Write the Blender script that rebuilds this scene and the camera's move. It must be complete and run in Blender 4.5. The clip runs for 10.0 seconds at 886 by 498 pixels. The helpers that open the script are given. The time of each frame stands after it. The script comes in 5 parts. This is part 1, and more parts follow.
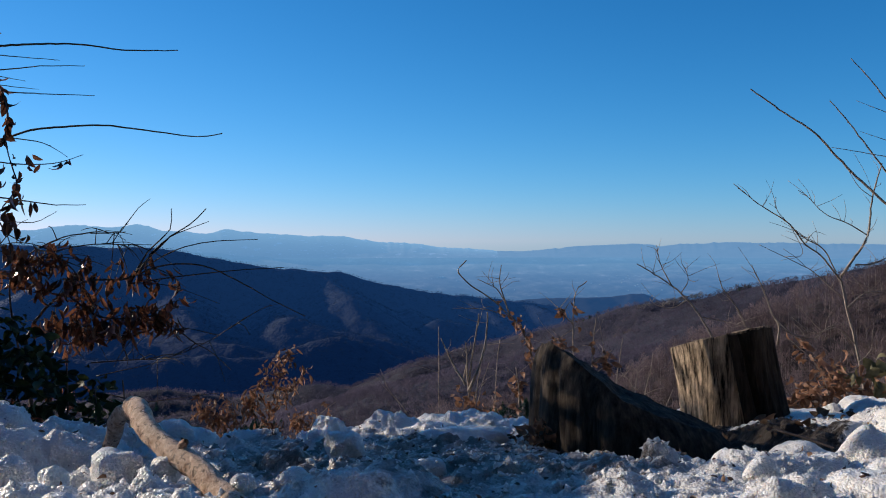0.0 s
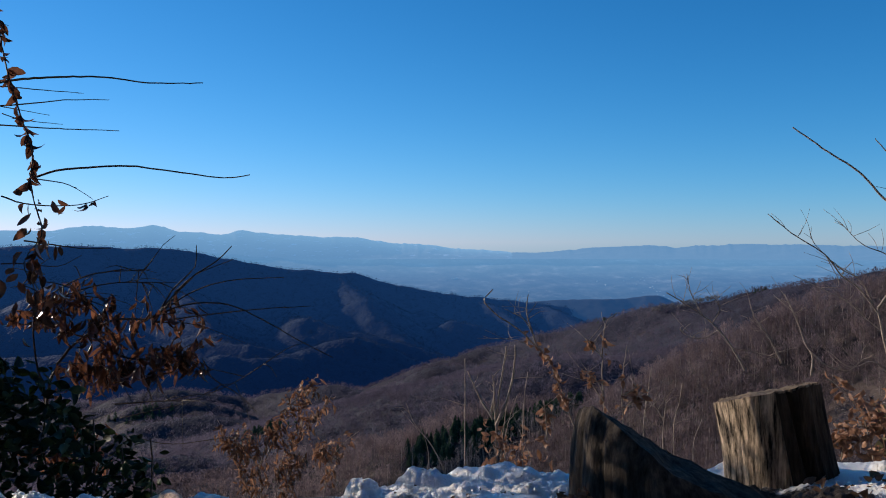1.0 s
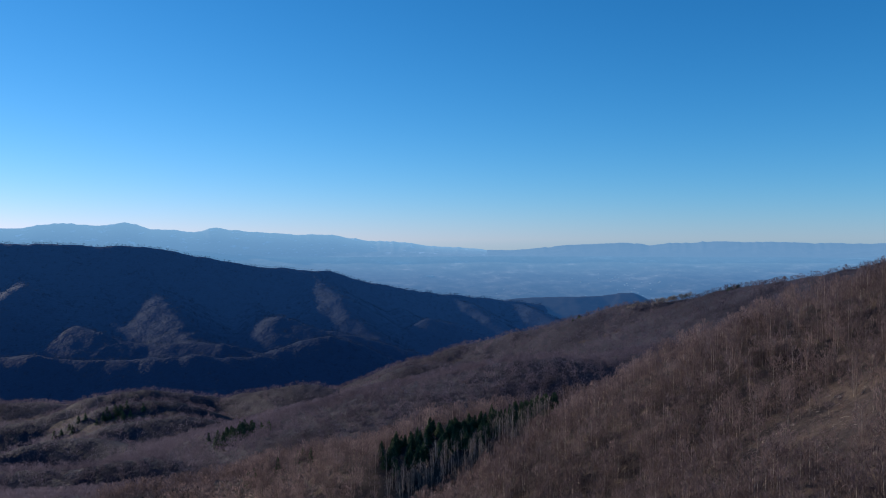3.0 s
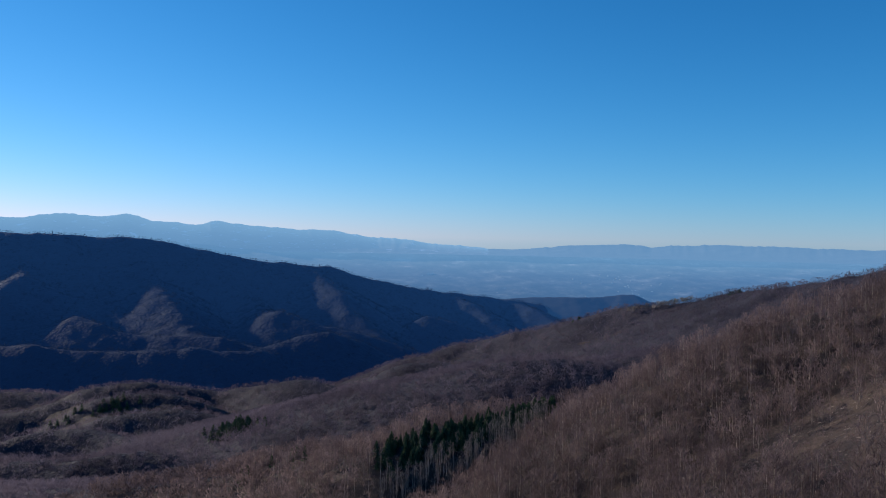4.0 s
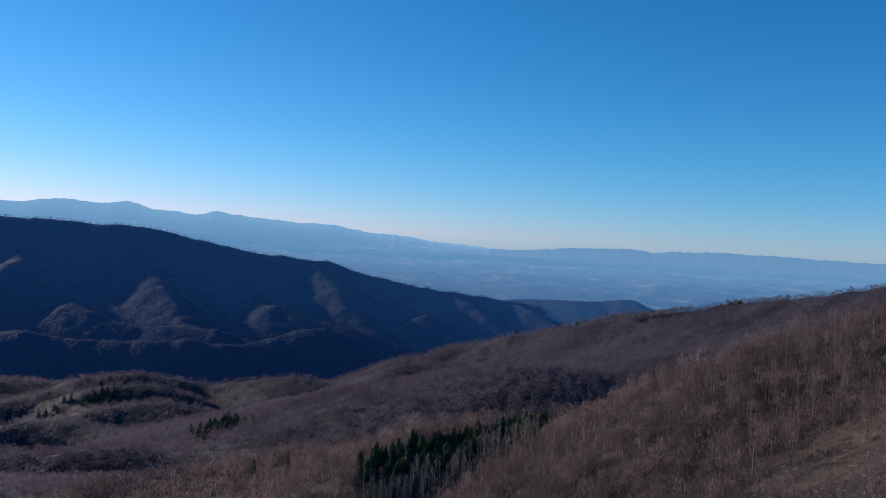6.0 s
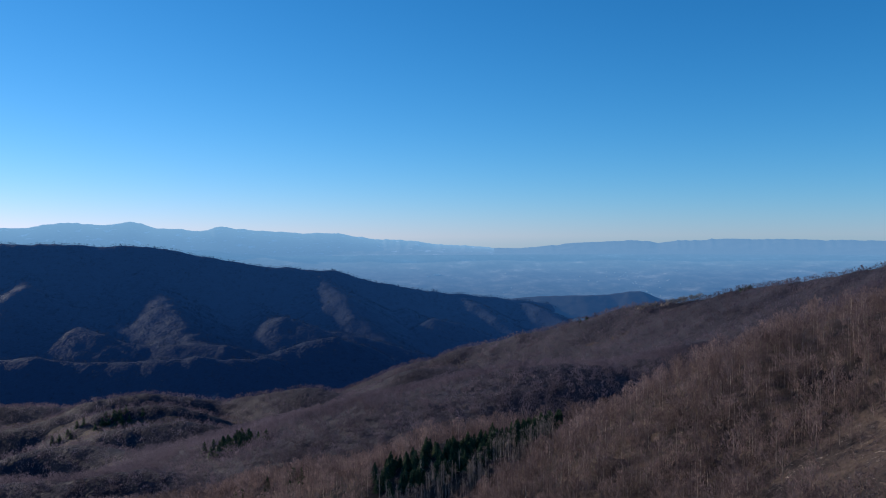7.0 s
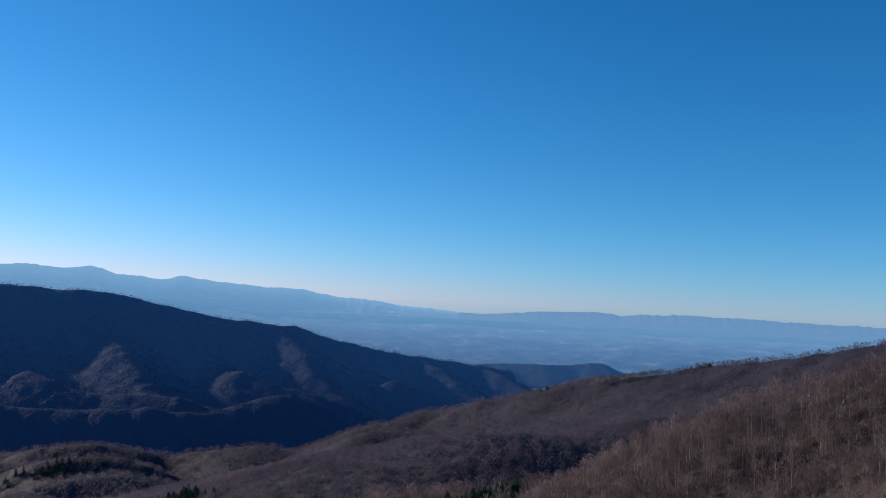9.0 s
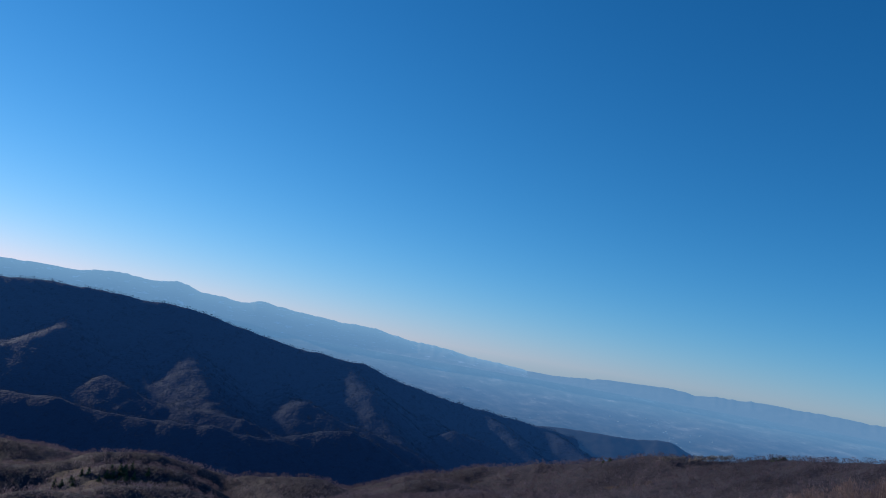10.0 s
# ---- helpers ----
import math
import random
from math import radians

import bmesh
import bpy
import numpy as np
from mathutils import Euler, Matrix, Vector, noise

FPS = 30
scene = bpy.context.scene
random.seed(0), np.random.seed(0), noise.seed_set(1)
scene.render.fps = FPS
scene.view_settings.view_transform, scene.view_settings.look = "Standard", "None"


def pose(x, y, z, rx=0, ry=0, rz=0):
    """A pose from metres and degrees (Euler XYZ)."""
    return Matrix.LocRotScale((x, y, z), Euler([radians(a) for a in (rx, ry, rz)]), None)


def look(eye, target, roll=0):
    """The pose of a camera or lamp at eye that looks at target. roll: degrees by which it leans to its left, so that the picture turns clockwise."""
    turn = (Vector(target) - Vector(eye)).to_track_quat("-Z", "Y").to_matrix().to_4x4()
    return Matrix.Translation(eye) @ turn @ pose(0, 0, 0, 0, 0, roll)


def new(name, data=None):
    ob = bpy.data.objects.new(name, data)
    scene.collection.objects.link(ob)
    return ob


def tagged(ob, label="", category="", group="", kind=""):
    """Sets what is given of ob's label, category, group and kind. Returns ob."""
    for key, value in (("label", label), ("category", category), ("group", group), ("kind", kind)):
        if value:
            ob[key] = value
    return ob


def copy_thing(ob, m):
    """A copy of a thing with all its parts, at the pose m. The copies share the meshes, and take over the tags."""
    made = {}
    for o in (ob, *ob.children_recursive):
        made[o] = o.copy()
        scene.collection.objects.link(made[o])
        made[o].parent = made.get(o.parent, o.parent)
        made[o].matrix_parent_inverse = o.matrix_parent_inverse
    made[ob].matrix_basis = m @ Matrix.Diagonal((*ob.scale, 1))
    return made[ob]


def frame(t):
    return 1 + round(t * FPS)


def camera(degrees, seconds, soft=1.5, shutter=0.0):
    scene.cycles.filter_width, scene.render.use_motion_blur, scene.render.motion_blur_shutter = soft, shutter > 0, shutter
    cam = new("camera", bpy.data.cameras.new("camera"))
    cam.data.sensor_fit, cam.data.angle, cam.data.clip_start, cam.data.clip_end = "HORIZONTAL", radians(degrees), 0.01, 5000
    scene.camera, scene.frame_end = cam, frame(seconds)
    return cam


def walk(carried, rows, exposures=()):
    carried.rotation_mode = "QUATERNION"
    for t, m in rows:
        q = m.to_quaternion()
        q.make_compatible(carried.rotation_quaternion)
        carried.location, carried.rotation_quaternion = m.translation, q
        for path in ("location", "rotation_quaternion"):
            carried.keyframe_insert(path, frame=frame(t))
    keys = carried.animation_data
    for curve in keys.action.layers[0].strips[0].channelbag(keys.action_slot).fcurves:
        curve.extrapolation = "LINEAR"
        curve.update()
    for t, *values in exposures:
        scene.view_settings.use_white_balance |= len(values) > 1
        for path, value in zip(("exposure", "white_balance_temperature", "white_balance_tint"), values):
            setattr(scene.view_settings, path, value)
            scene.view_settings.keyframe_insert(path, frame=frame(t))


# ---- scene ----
cam = camera(56.73, 10.0, soft=1.0)
walk(cam, [
    (0, pose(0.00, 0.00, 0.60, 89.46, 0.19, -1.26)),
    (0.5, pose(0.00, 0.01, 0.61, 89.54, 0.15, -1.15)),
    (1, pose(-0.07, 0.09, 0.77, 89.55, 0.10, -0.27)),
    (1.5, pose(-0.09, 0.32, 1.30, 89.61, 0.09, -0.08)),
    (2, pose(-0.02, 1.33, 1.95, 89.36, -0.02, -0.01)),
    (2.5, pose(0.28, 3.30, 2.27, 89.37, 0.00, 0.00)),
    (2.7, pose(0.44, 4.27, 2.40, 89.36, 0.68, -1.59)),
    (3.8, pose(1.80, 10.46, 3.17, 89.25, -0.81, -1.78)),
    (4, pose(2.14, 11.77, 3.44, 89.19, -1.09, -1.85)),
    (4.5, pose(3.27, 15.51, 4.52, 89.06, -1.73, -2.02)),
    (5, pose(4.57, 19.68, 6.00, 88.97, -1.85, -2.00)),
    (5.5, pose(5.84, 24.09, 7.49, 88.91, -3.16, -1.89)),
    (5.7, pose(6.29, 25.85, 7.88, 88.94, -3.10, -1.83)),
    (6.8, pose(8.25, 35.29, 8.86, 89.16, -3.00, -1.53)),
    (7, pose(8.43, 36.65, 8.93, 89.15, 0.32, -1.43)),
    (7.5, pose(8.46, 39.16, 9.02, 89.22, 0.41, -1.36)),
    (8, pose(8.30, 40.24, 9.00, 89.75, 0.29, -1.43)),
    (8.5, pose(8.19, 39.60, 8.86, 91.64, 0.34, -1.80)),
    (9, pose(8.28, 38.44, 8.62, 93.57, -2.81, -3.90)),
    (9.5, pose(8.60, 36.89, 8.37, 94.69, -5.56, -5.34)),
    (9.7, pose(8.74, 36.19, 8.23, 95.51, -6.95, -4.79)),
    (10, pose(8.97, 35.07, 7.96, 96.64, -9.81, 1.06)),
], exposures=[(0, 0.0), (8, 0.0), (8.6, 0.0), (9.3, -0.03), (10, -0.2)])

# ---------------------------------------------------------------- light
SUN_TURN, SUN_HIGH = -61.0, 17.5      # degrees from straight ahead (to the left), degrees up
world = bpy.data.worlds.new("winter_sky")
scene.world = world
world.use_nodes = True
wn = world.node_tree.nodes
sky = wn.new("ShaderNodeTexSky")
sky.sky_type, sky.sun_disc = "NISHITA", False
sky.sun_elevation, sky.sun_rotation = radians(SUN_HIGH), radians(SUN_TURN)
sky.altitude, sky.air_density, sky.dust_density, sky.ozone_density = 900, 1.0, 0.05, 3.0
wn["Background"].inputs["Strength"].default_value = 0.096
# clear, dry winter air: the sky's red falls off faster with height than the model's
apart, joined = wn.new("ShaderNodeSeparateColor"), wn.new("ShaderNodeCombineColor")
world.node_tree.links.new(sky.outputs[0], apart.inputs[0])
made = []
for channel, (power, gain) in enumerate(((1.74, 0.177), (1.05, 0.853), (0.92, 1.305))):
    p, g = wn.new("ShaderNodeMath"), wn.new("ShaderNodeMath")
    p.operation, g.operation = "POWER", "MULTIPLY"
    p.inputs[1].default_value, g.inputs[1].default_value = power, gain
    world.node_tree.links.new(apart.outputs[channel], p.inputs[0])
    world.node_tree.links.new(p.outputs[0], g.inputs[0])
    made.append(g)
scatter_blue = wn.new("ShaderNodeMath")          # blue light scattered into the bright low sky
scatter_blue.operation = "MULTIPLY_ADD"
scatter_blue.inputs[1].default_value = 0.36
world.node_tree.links.new(apart.outputs[1], scatter_blue.inputs[0])
world.node_tree.links.new(made[2].outputs[0], scatter_blue.inputs[2])
for channel, node in enumerate((made[0], made[1], scatter_blue)):
    world.node_tree.links.new(node.outputs[0], joined.inputs[channel])
world.node_tree.links.new(joined.outputs[0], wn["Background"].inputs["Color"])

sun_way = Vector((math.sin(radians(SUN_TURN)) * math.cos(radians(SUN_HIGH)),
                  math.cos(radians(SUN_TURN)) * math.cos(radians(SUN_HIGH)), math.sin(radians(SUN_HIGH))))
sun = new("sun", bpy.data.lights.new("sun", "SUN"))
sun.data.energy, sun.data.angle, sun.data.color = 5.0, radians(0.55), (1.0, 0.87, 0.72)
sun.matrix_world = look((0, 0, 40), tuple(Vector((0, 0, 40)) - sun_way))


# ---------------------------------------------------------------- materials
def material(name, rough=0.8, metal=0.0):
    m = bpy.data.materials.new(name)
    m.use_nodes = True
    b = m.node_tree.nodes["Principled BSDF"]
    b.inputs["Roughness"].default_value, b.inputs["Metallic"].default_value = rough, metal
    b.inputs["Specular IOR Level"].default_value = 0.3
    return m, m.node_tree.nodes, m.node_tree.links, b


def grain(m, scale, detail=6, stretch=None, rough=0.6, kind="Object", warp=0.0):
    """A noise texture in the object's metres; stretch scales its axes."""
    n, l = m.node_tree.nodes, m.node_tree.links
    co, no = n.new("ShaderNodeTexCoord"), n.new("ShaderNodeTexNoise")
    no.inputs["Scale"].default_value, no.inputs["Detail"].default_value = scale, detail
    no.inputs["Roughness"].default_value, no.inputs["Distortion"].default_value = rough, warp
    if stretch:
        mp = n.new("ShaderNodeMapping")
        mp.inputs["Scale"].default_value = stretch
        l.new(co.outputs[kind], mp.inputs[0])
        l.new(mp.outputs[0], no.inputs["Vector"])
    else:
        l.new(co.outputs[kind], no.inputs["Vector"])
    return no.outputs["Fac"]


def ramp(m, fac, stops):
    n, l = m.node_tree.nodes, m.node_tree.links
    r = n.new("ShaderNodeValToRGB")
    e = r.color_ramp.elements
    e[0].position, e[0].color = stops[0][0], (*stops[0][1], 1)
    e[1].position, e[1].color = stops[-1][0], (*stops[-1][1], 1)
    for p, c in stops[1:-1]:
        e.new(p).color = (*c, 1)
    l.new(fac, r.inputs[0])
    return r.outputs[0]


def mix(m, fac, a, b, how="MIX"):
    n, l = m.node_tree.nodes, m.node_tree.links
    x = n.new("ShaderNodeMix")
    x.data_type, x.blend_type = "RGBA", how
    for socket, value in ((x.inputs[0], fac), (x.inputs[6], a), (x.inputs[7], b)):
        if isinstance(value, (int, float)):
            socket.default_value = value
        elif isinstance(value, tuple):
            socket.default_value = (*value, 1)
        else:
            l.new(value, socket)
    return x.outputs[2]


def bump(m, height, strength=0.5, distance=0.01):
    n, l = m.node_tree.nodes, m.node_tree.links
    b = n.new("ShaderNodeBump")
    b.inputs["Strength"].default_value, b.inputs["Distance"].default_value = strength, distance
    l.new(height, b.inputs["Height"])
    l.new(b.outputs[0], n["Principled BSDF"].inputs["Normal"])


def island(m):
    g = m.node_tree.nodes.new("ShaderNodeNewGeometry")
    return g.outputs["Random Per Island"]


def flat_mat(name, stops, scale, rough=0.85, fine=None, height=None, by_island=0.0, stretch=None, through_light=0.0):
    """A surface from one noise run over colour stops, darkened by a finer one, with relief and variation from piece to piece."""
    m, n, l, b = material(name, rough)
    c = ramp(m, grain(m, scale, stretch=stretch), stops)
    if fine:
        c = mix(m, 0.6, c, ramp(m, grain(m, fine, stretch=stretch), [(0.3, (0.55, 0.55, 0.55)), (0.7, (1.25, 1.25, 1.25))]), "MULTIPLY")
    if by_island:
        c = mix(m, 1.0, c, ramp(m, island(m), [(0, (1 - by_island,) * 3), (1, (1 + by_island,) * 3)]), "MULTIPLY")
    l.new(c, b.inputs["Base Color"])
    if height:
        bump(m, grain(m, height[0], stretch=stretch), height[1], height[2])
    if through_light:
        t = n.new("ShaderNodeBsdfTranslucent")
        l.new(c, t.inputs["Color"])
        s = n.new("ShaderNodeMixShader")
        s.inputs[0].default_value = through_light
        l.new(b.outputs[0], s.inputs[1])
        l.new(t.outputs[0], s.inputs[2])
        l.new(s.outputs[0], n["Material Output"].inputs["Surface"])
    return m


def by_tree(m, size, low, high):
    """Lightens or darkens whole crowns, size metres across, one against the other."""
    n, l = m.node_tree.nodes, m.node_tree.links
    co, cell, apart = n.new("ShaderNodeTexCoord"), n.new("ShaderNodeTexVoronoi"), n.new("ShaderNodeSeparateColor")
    cell.inputs["Scale"].default_value = 1 / size
    l.new(co.outputs["Object"], cell.inputs["Vector"])
    l.new(cell.outputs["Color"], apart.inputs[0])
    tone = ramp(m, apart.outputs[0], [(0.0, low), (1.0, high)])
    for node in [q for q in n if q.type in ("BSDF_PRINCIPLED", "BSDF_TRANSLUCENT")]:
        socket = node.inputs["Base Color" if node.type == "BSDF_PRINCIPLED" else "Color"]
        l.new(mix(m, 1.0, socket.links[0].from_socket, tone, "MULTIPLY"), socket)
    return m


def crowns(m, size, depth):
    """Relief of closed tree crowns, size metres across, with finer tufts."""
    n, l = m.node_tree.nodes, m.node_tree.links
    co, cell, b1 = n.new("ShaderNodeTexCoord"), n.new("ShaderNodeTexVoronoi"), n.new("ShaderNodeBump")
    cell.feature = "SMOOTH_F1"
    cell.inputs["Scale"].default_value, cell.inputs["Smoothness"].default_value, cell.inputs["Detail"].default_value = 1 / size, 0.35, 1.0
    l.new(co.outputs["Object"], cell.inputs["Vector"])
    b1.invert = True
    b1.inputs["Strength"].default_value, b1.inputs["Distance"].default_value = 1.0, depth
    l.new(cell.outputs["Distance"], b1.inputs["Height"])
    b2 = n.new("ShaderNodeBump")
    b2.inputs["Strength"].default_value, b2.inputs["Distance"].default_value = 0.7, depth * 0.4
    l.new(grain(m, 2.6 / size, 4, rough=0.7), b2.inputs["Height"])
    l.new(b1.outputs[0], b2.inputs["Normal"])
    l.new(b2.outputs[0], n["Principled BSDF"].inputs["Normal"])
    return m


def haze_glow(m, stops):
    """Puts air haze into a distant backdrop's emission: (metres from the brow, colour) stops."""
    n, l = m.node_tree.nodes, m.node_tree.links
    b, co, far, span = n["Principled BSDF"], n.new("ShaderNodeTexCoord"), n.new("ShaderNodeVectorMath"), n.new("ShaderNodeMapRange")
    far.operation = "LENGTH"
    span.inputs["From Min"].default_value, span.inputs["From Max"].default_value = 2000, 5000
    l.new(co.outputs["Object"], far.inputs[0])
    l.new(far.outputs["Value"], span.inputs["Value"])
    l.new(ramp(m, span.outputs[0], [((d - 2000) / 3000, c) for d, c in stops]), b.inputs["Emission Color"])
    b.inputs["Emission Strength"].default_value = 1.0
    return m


LITTER = flat_mat("leaf_litter", [(0.3, (0.026, 0.019, 0.018)), (0.5, (0.046, 0.032, 0.029)), (0.66, (0.080, 0.057, 0.044)), (0.82, (0.082, 0.066, 0.042))], 0.06, fine=0.45, height=(0.5, 1.0, 0.9))
TWIGS = by_tree(flat_mat("bare_twigs", [(0.36, (0.10, 0.076, 0.080)), (0.5, (0.152, 0.114, 0.117)), (0.64, (0.205, 0.153, 0.152))], 0.007, by_island=0.2, fine=0.16, through_light=0.55), 7.0, (0.62, 0.60, 0.60), (1.42, 1.40, 1.40))
# cooler twigs for the farther woods: the haze is put into their colour
HAZED_TWIGS = by_tree(flat_mat("hazed_bare_twigs", [(0.36, (0.074, 0.062, 0.082)), (0.5, (0.110, 0.092, 0.119)), (0.64, (0.150, 0.125, 0.155))], 0.007, by_island=0.1, fine=0.16, through_light=0.55), 9.0, (0.82, 0.82, 0.84), (1.24, 1.23, 1.24))
# dark mauve base: shade inside the crowns and haze put into the colour
SHADED_CANOPY = crowns(flat_mat("shaded_twig_canopy", [(0.36, (0.024, 0.0215, 0.033)), (0.5, (0.034, 0.030, 0.044)), (0.64, (0.046, 0.040, 0.054))], 0.007, fine=0.16, through_light=0.15), 5.5, 1.3)
PALE_TRUNK = flat_mat("grey_tree_bark", [(0.3, (0.15, 0.125, 0.11)), (0.7, (0.30, 0.255, 0.225))], 0.05, by_island=0.5)
BIRCH = flat_mat("pale_birch_bark", [(0.3, (0.26, 0.22, 0.185)), (0.7, (0.46, 0.40, 0.345))], 0.5, by_island=0.3)
NEEDLES = flat_mat("dark_needles", [(0.3, (0.024, 0.048, 0.022)), (0.7, (0.05, 0.088, 0.036))], 0.3, by_island=0.3)
# the ridge's haze sits in its bluish base colours and in the glow
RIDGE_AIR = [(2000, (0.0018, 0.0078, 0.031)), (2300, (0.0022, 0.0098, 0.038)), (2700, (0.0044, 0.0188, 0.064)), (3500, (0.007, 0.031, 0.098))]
RIDGE_WOOD = haze_glow(flat_mat("hazed_bare_wood", [(0.3, (0.010, 0.018, 0.032)), (0.7, (0.017, 0.027, 0.044))], 0.01, by_island=0.1, through_light=0.5), RIDGE_AIR)
RIDGE_SOIL = haze_glow(crowns(flat_mat("hazed_wood_floor", [(0.3, (0.008, 0.0145, 0.026)), (0.7, (0.013, 0.0215, 0.036))], 0.02), 10.0, 2.0), RIDGE_AIR)
for m in (RIDGE_WOOD, RIDGE_SOIL):                 # woodland is dull
    m.node_tree.nodes["Principled BSDF"].inputs["Specular IOR Level"].default_value = 0.09
# fields and ranges glow with painted haze, more with distance
PLAIN = haze_glow(flat_mat("hazy_fields", [(0.36, (0.008, 0.018, 0.020)), (0.5, (0.032, 0.039, 0.036)), (0.6, (0.068, 0.068, 0.058)), (0.7, (0.16, 0.15, 0.125))], 0.018, fine=0.08, stretch=(0.6, 0.45, 1)),
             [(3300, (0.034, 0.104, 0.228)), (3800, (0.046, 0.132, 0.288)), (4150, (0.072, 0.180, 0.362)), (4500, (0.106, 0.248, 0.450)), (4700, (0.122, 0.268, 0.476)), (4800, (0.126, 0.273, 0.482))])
FAR_RANGE = haze_glow(flat_mat("hazy_mountains", [(0.3, (0.02, 0.026, 0.03)), (0.58, (0.035, 0.04, 0.045)), (0.68, (0.22, 0.23, 0.245))], 0.022, stretch=(1, 1, 2.2)),
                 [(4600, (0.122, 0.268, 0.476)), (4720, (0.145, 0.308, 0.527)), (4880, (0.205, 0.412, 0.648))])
LOW_RANGE = haze_glow(flat_mat("hazy_low_hills", [(0.3, (0.015, 0.018, 0.02)), (0.7, (0.025, 0.028, 0.03))], 0.012),
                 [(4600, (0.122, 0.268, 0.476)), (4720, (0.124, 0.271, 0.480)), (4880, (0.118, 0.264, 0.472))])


# ---------------------------------------------------------------- shape helpers
def lattice(x, y, seed):
    """Smooth value noise in -1..1 on a unit lattice."""
    i, j = np.floor(x), np.floor(y)
    fx, fy = x - i, y - j
    fx, fy = fx * fx * (3 - 2 * fx), fy * fy * (3 - 2 * fy)

    def h(a, b):
        s = np.sin(a * 127.1 + b * 311.7 + seed * 74.7) * 43758.5453
        return (s - np.floor(s)) * 2 - 1
    return (h(i, j) * (1 - fx) + h(i + 1, j) * fx) * (1 - fy) + (h(i, j + 1) * (1 - fx) + h(i + 1, j + 1) * fx) * fy


def fractal(x, y, size, octaves=4, seed=0, ridged=False):
    out, amp, total = 0, 1.0, 0.0
    for k in range(octaves):
        v = lattice(x / size + 17.3 * k, y / size - 9.1 * k, seed + k)
        out = out + amp * (1 - 2 * np.abs(v) if ridged else v)
        total, amp, size = total + amp, amp * 0.5, size * 0.5
    return out / total


def mesh_of(name, verts, faces, mats, slots=None, smooth=False):
    """A mesh from arrays: verts (n, 3), faces (m, 3 or 4)."""
    verts, faces = np.asarray(verts, np.float32), np.asarray(faces, np.int32)
    k = faces.shape[1]
    me = bpy.data.meshes.new(name)
    me.vertices.add(len(verts))
    me.vertices.foreach_set("co", verts.ravel())
    me.loops.add(len(faces) * k)
    me.loops.foreach_set("vertex_index", faces.ravel())
    me.polygons.add(len(faces))
    me.polygons.foreach_set("loop_start", np.arange(0, len(faces) * k, k, dtype=np.int32))
    if slots is not None:
        me.polygons.foreach_set("material_index", np.asarray(slots, np.int32))
    me.polygons.foreach_set("use_smooth", np.full(len(faces), smooth))
    for m in (mats if isinstance(mats, (list, tuple)) else [mats]):
        me.materials.append(m)
    me.update(calc_edges=True)
    me.validate()
    return me


def sheet(cols, rows, height, closed=False):
    """Grid over bearings (radians from straight ahead) and distances; height(x, y) gives z."""
    a, r = np.meshgrid(cols, rows)
    x, y = np.sin(a) * r, np.cos(a) * r
    v = np.stack([x, y, height(x, y)], -1).reshape(-1, 3)
    nc, nr = len(cols), len(rows)
    i, j = np.meshgrid(np.arange(nr - 1), np.arange(nc if closed else nc - 1), indexing="ij")
    j2 = (j + 1) % nc
    f = np.stack([i * nc + j, i * nc + j2, (i + 1) * nc + j2, (i + 1) * nc + j], -1).reshape(-1, 4)
    return v, f[:, ::-1]


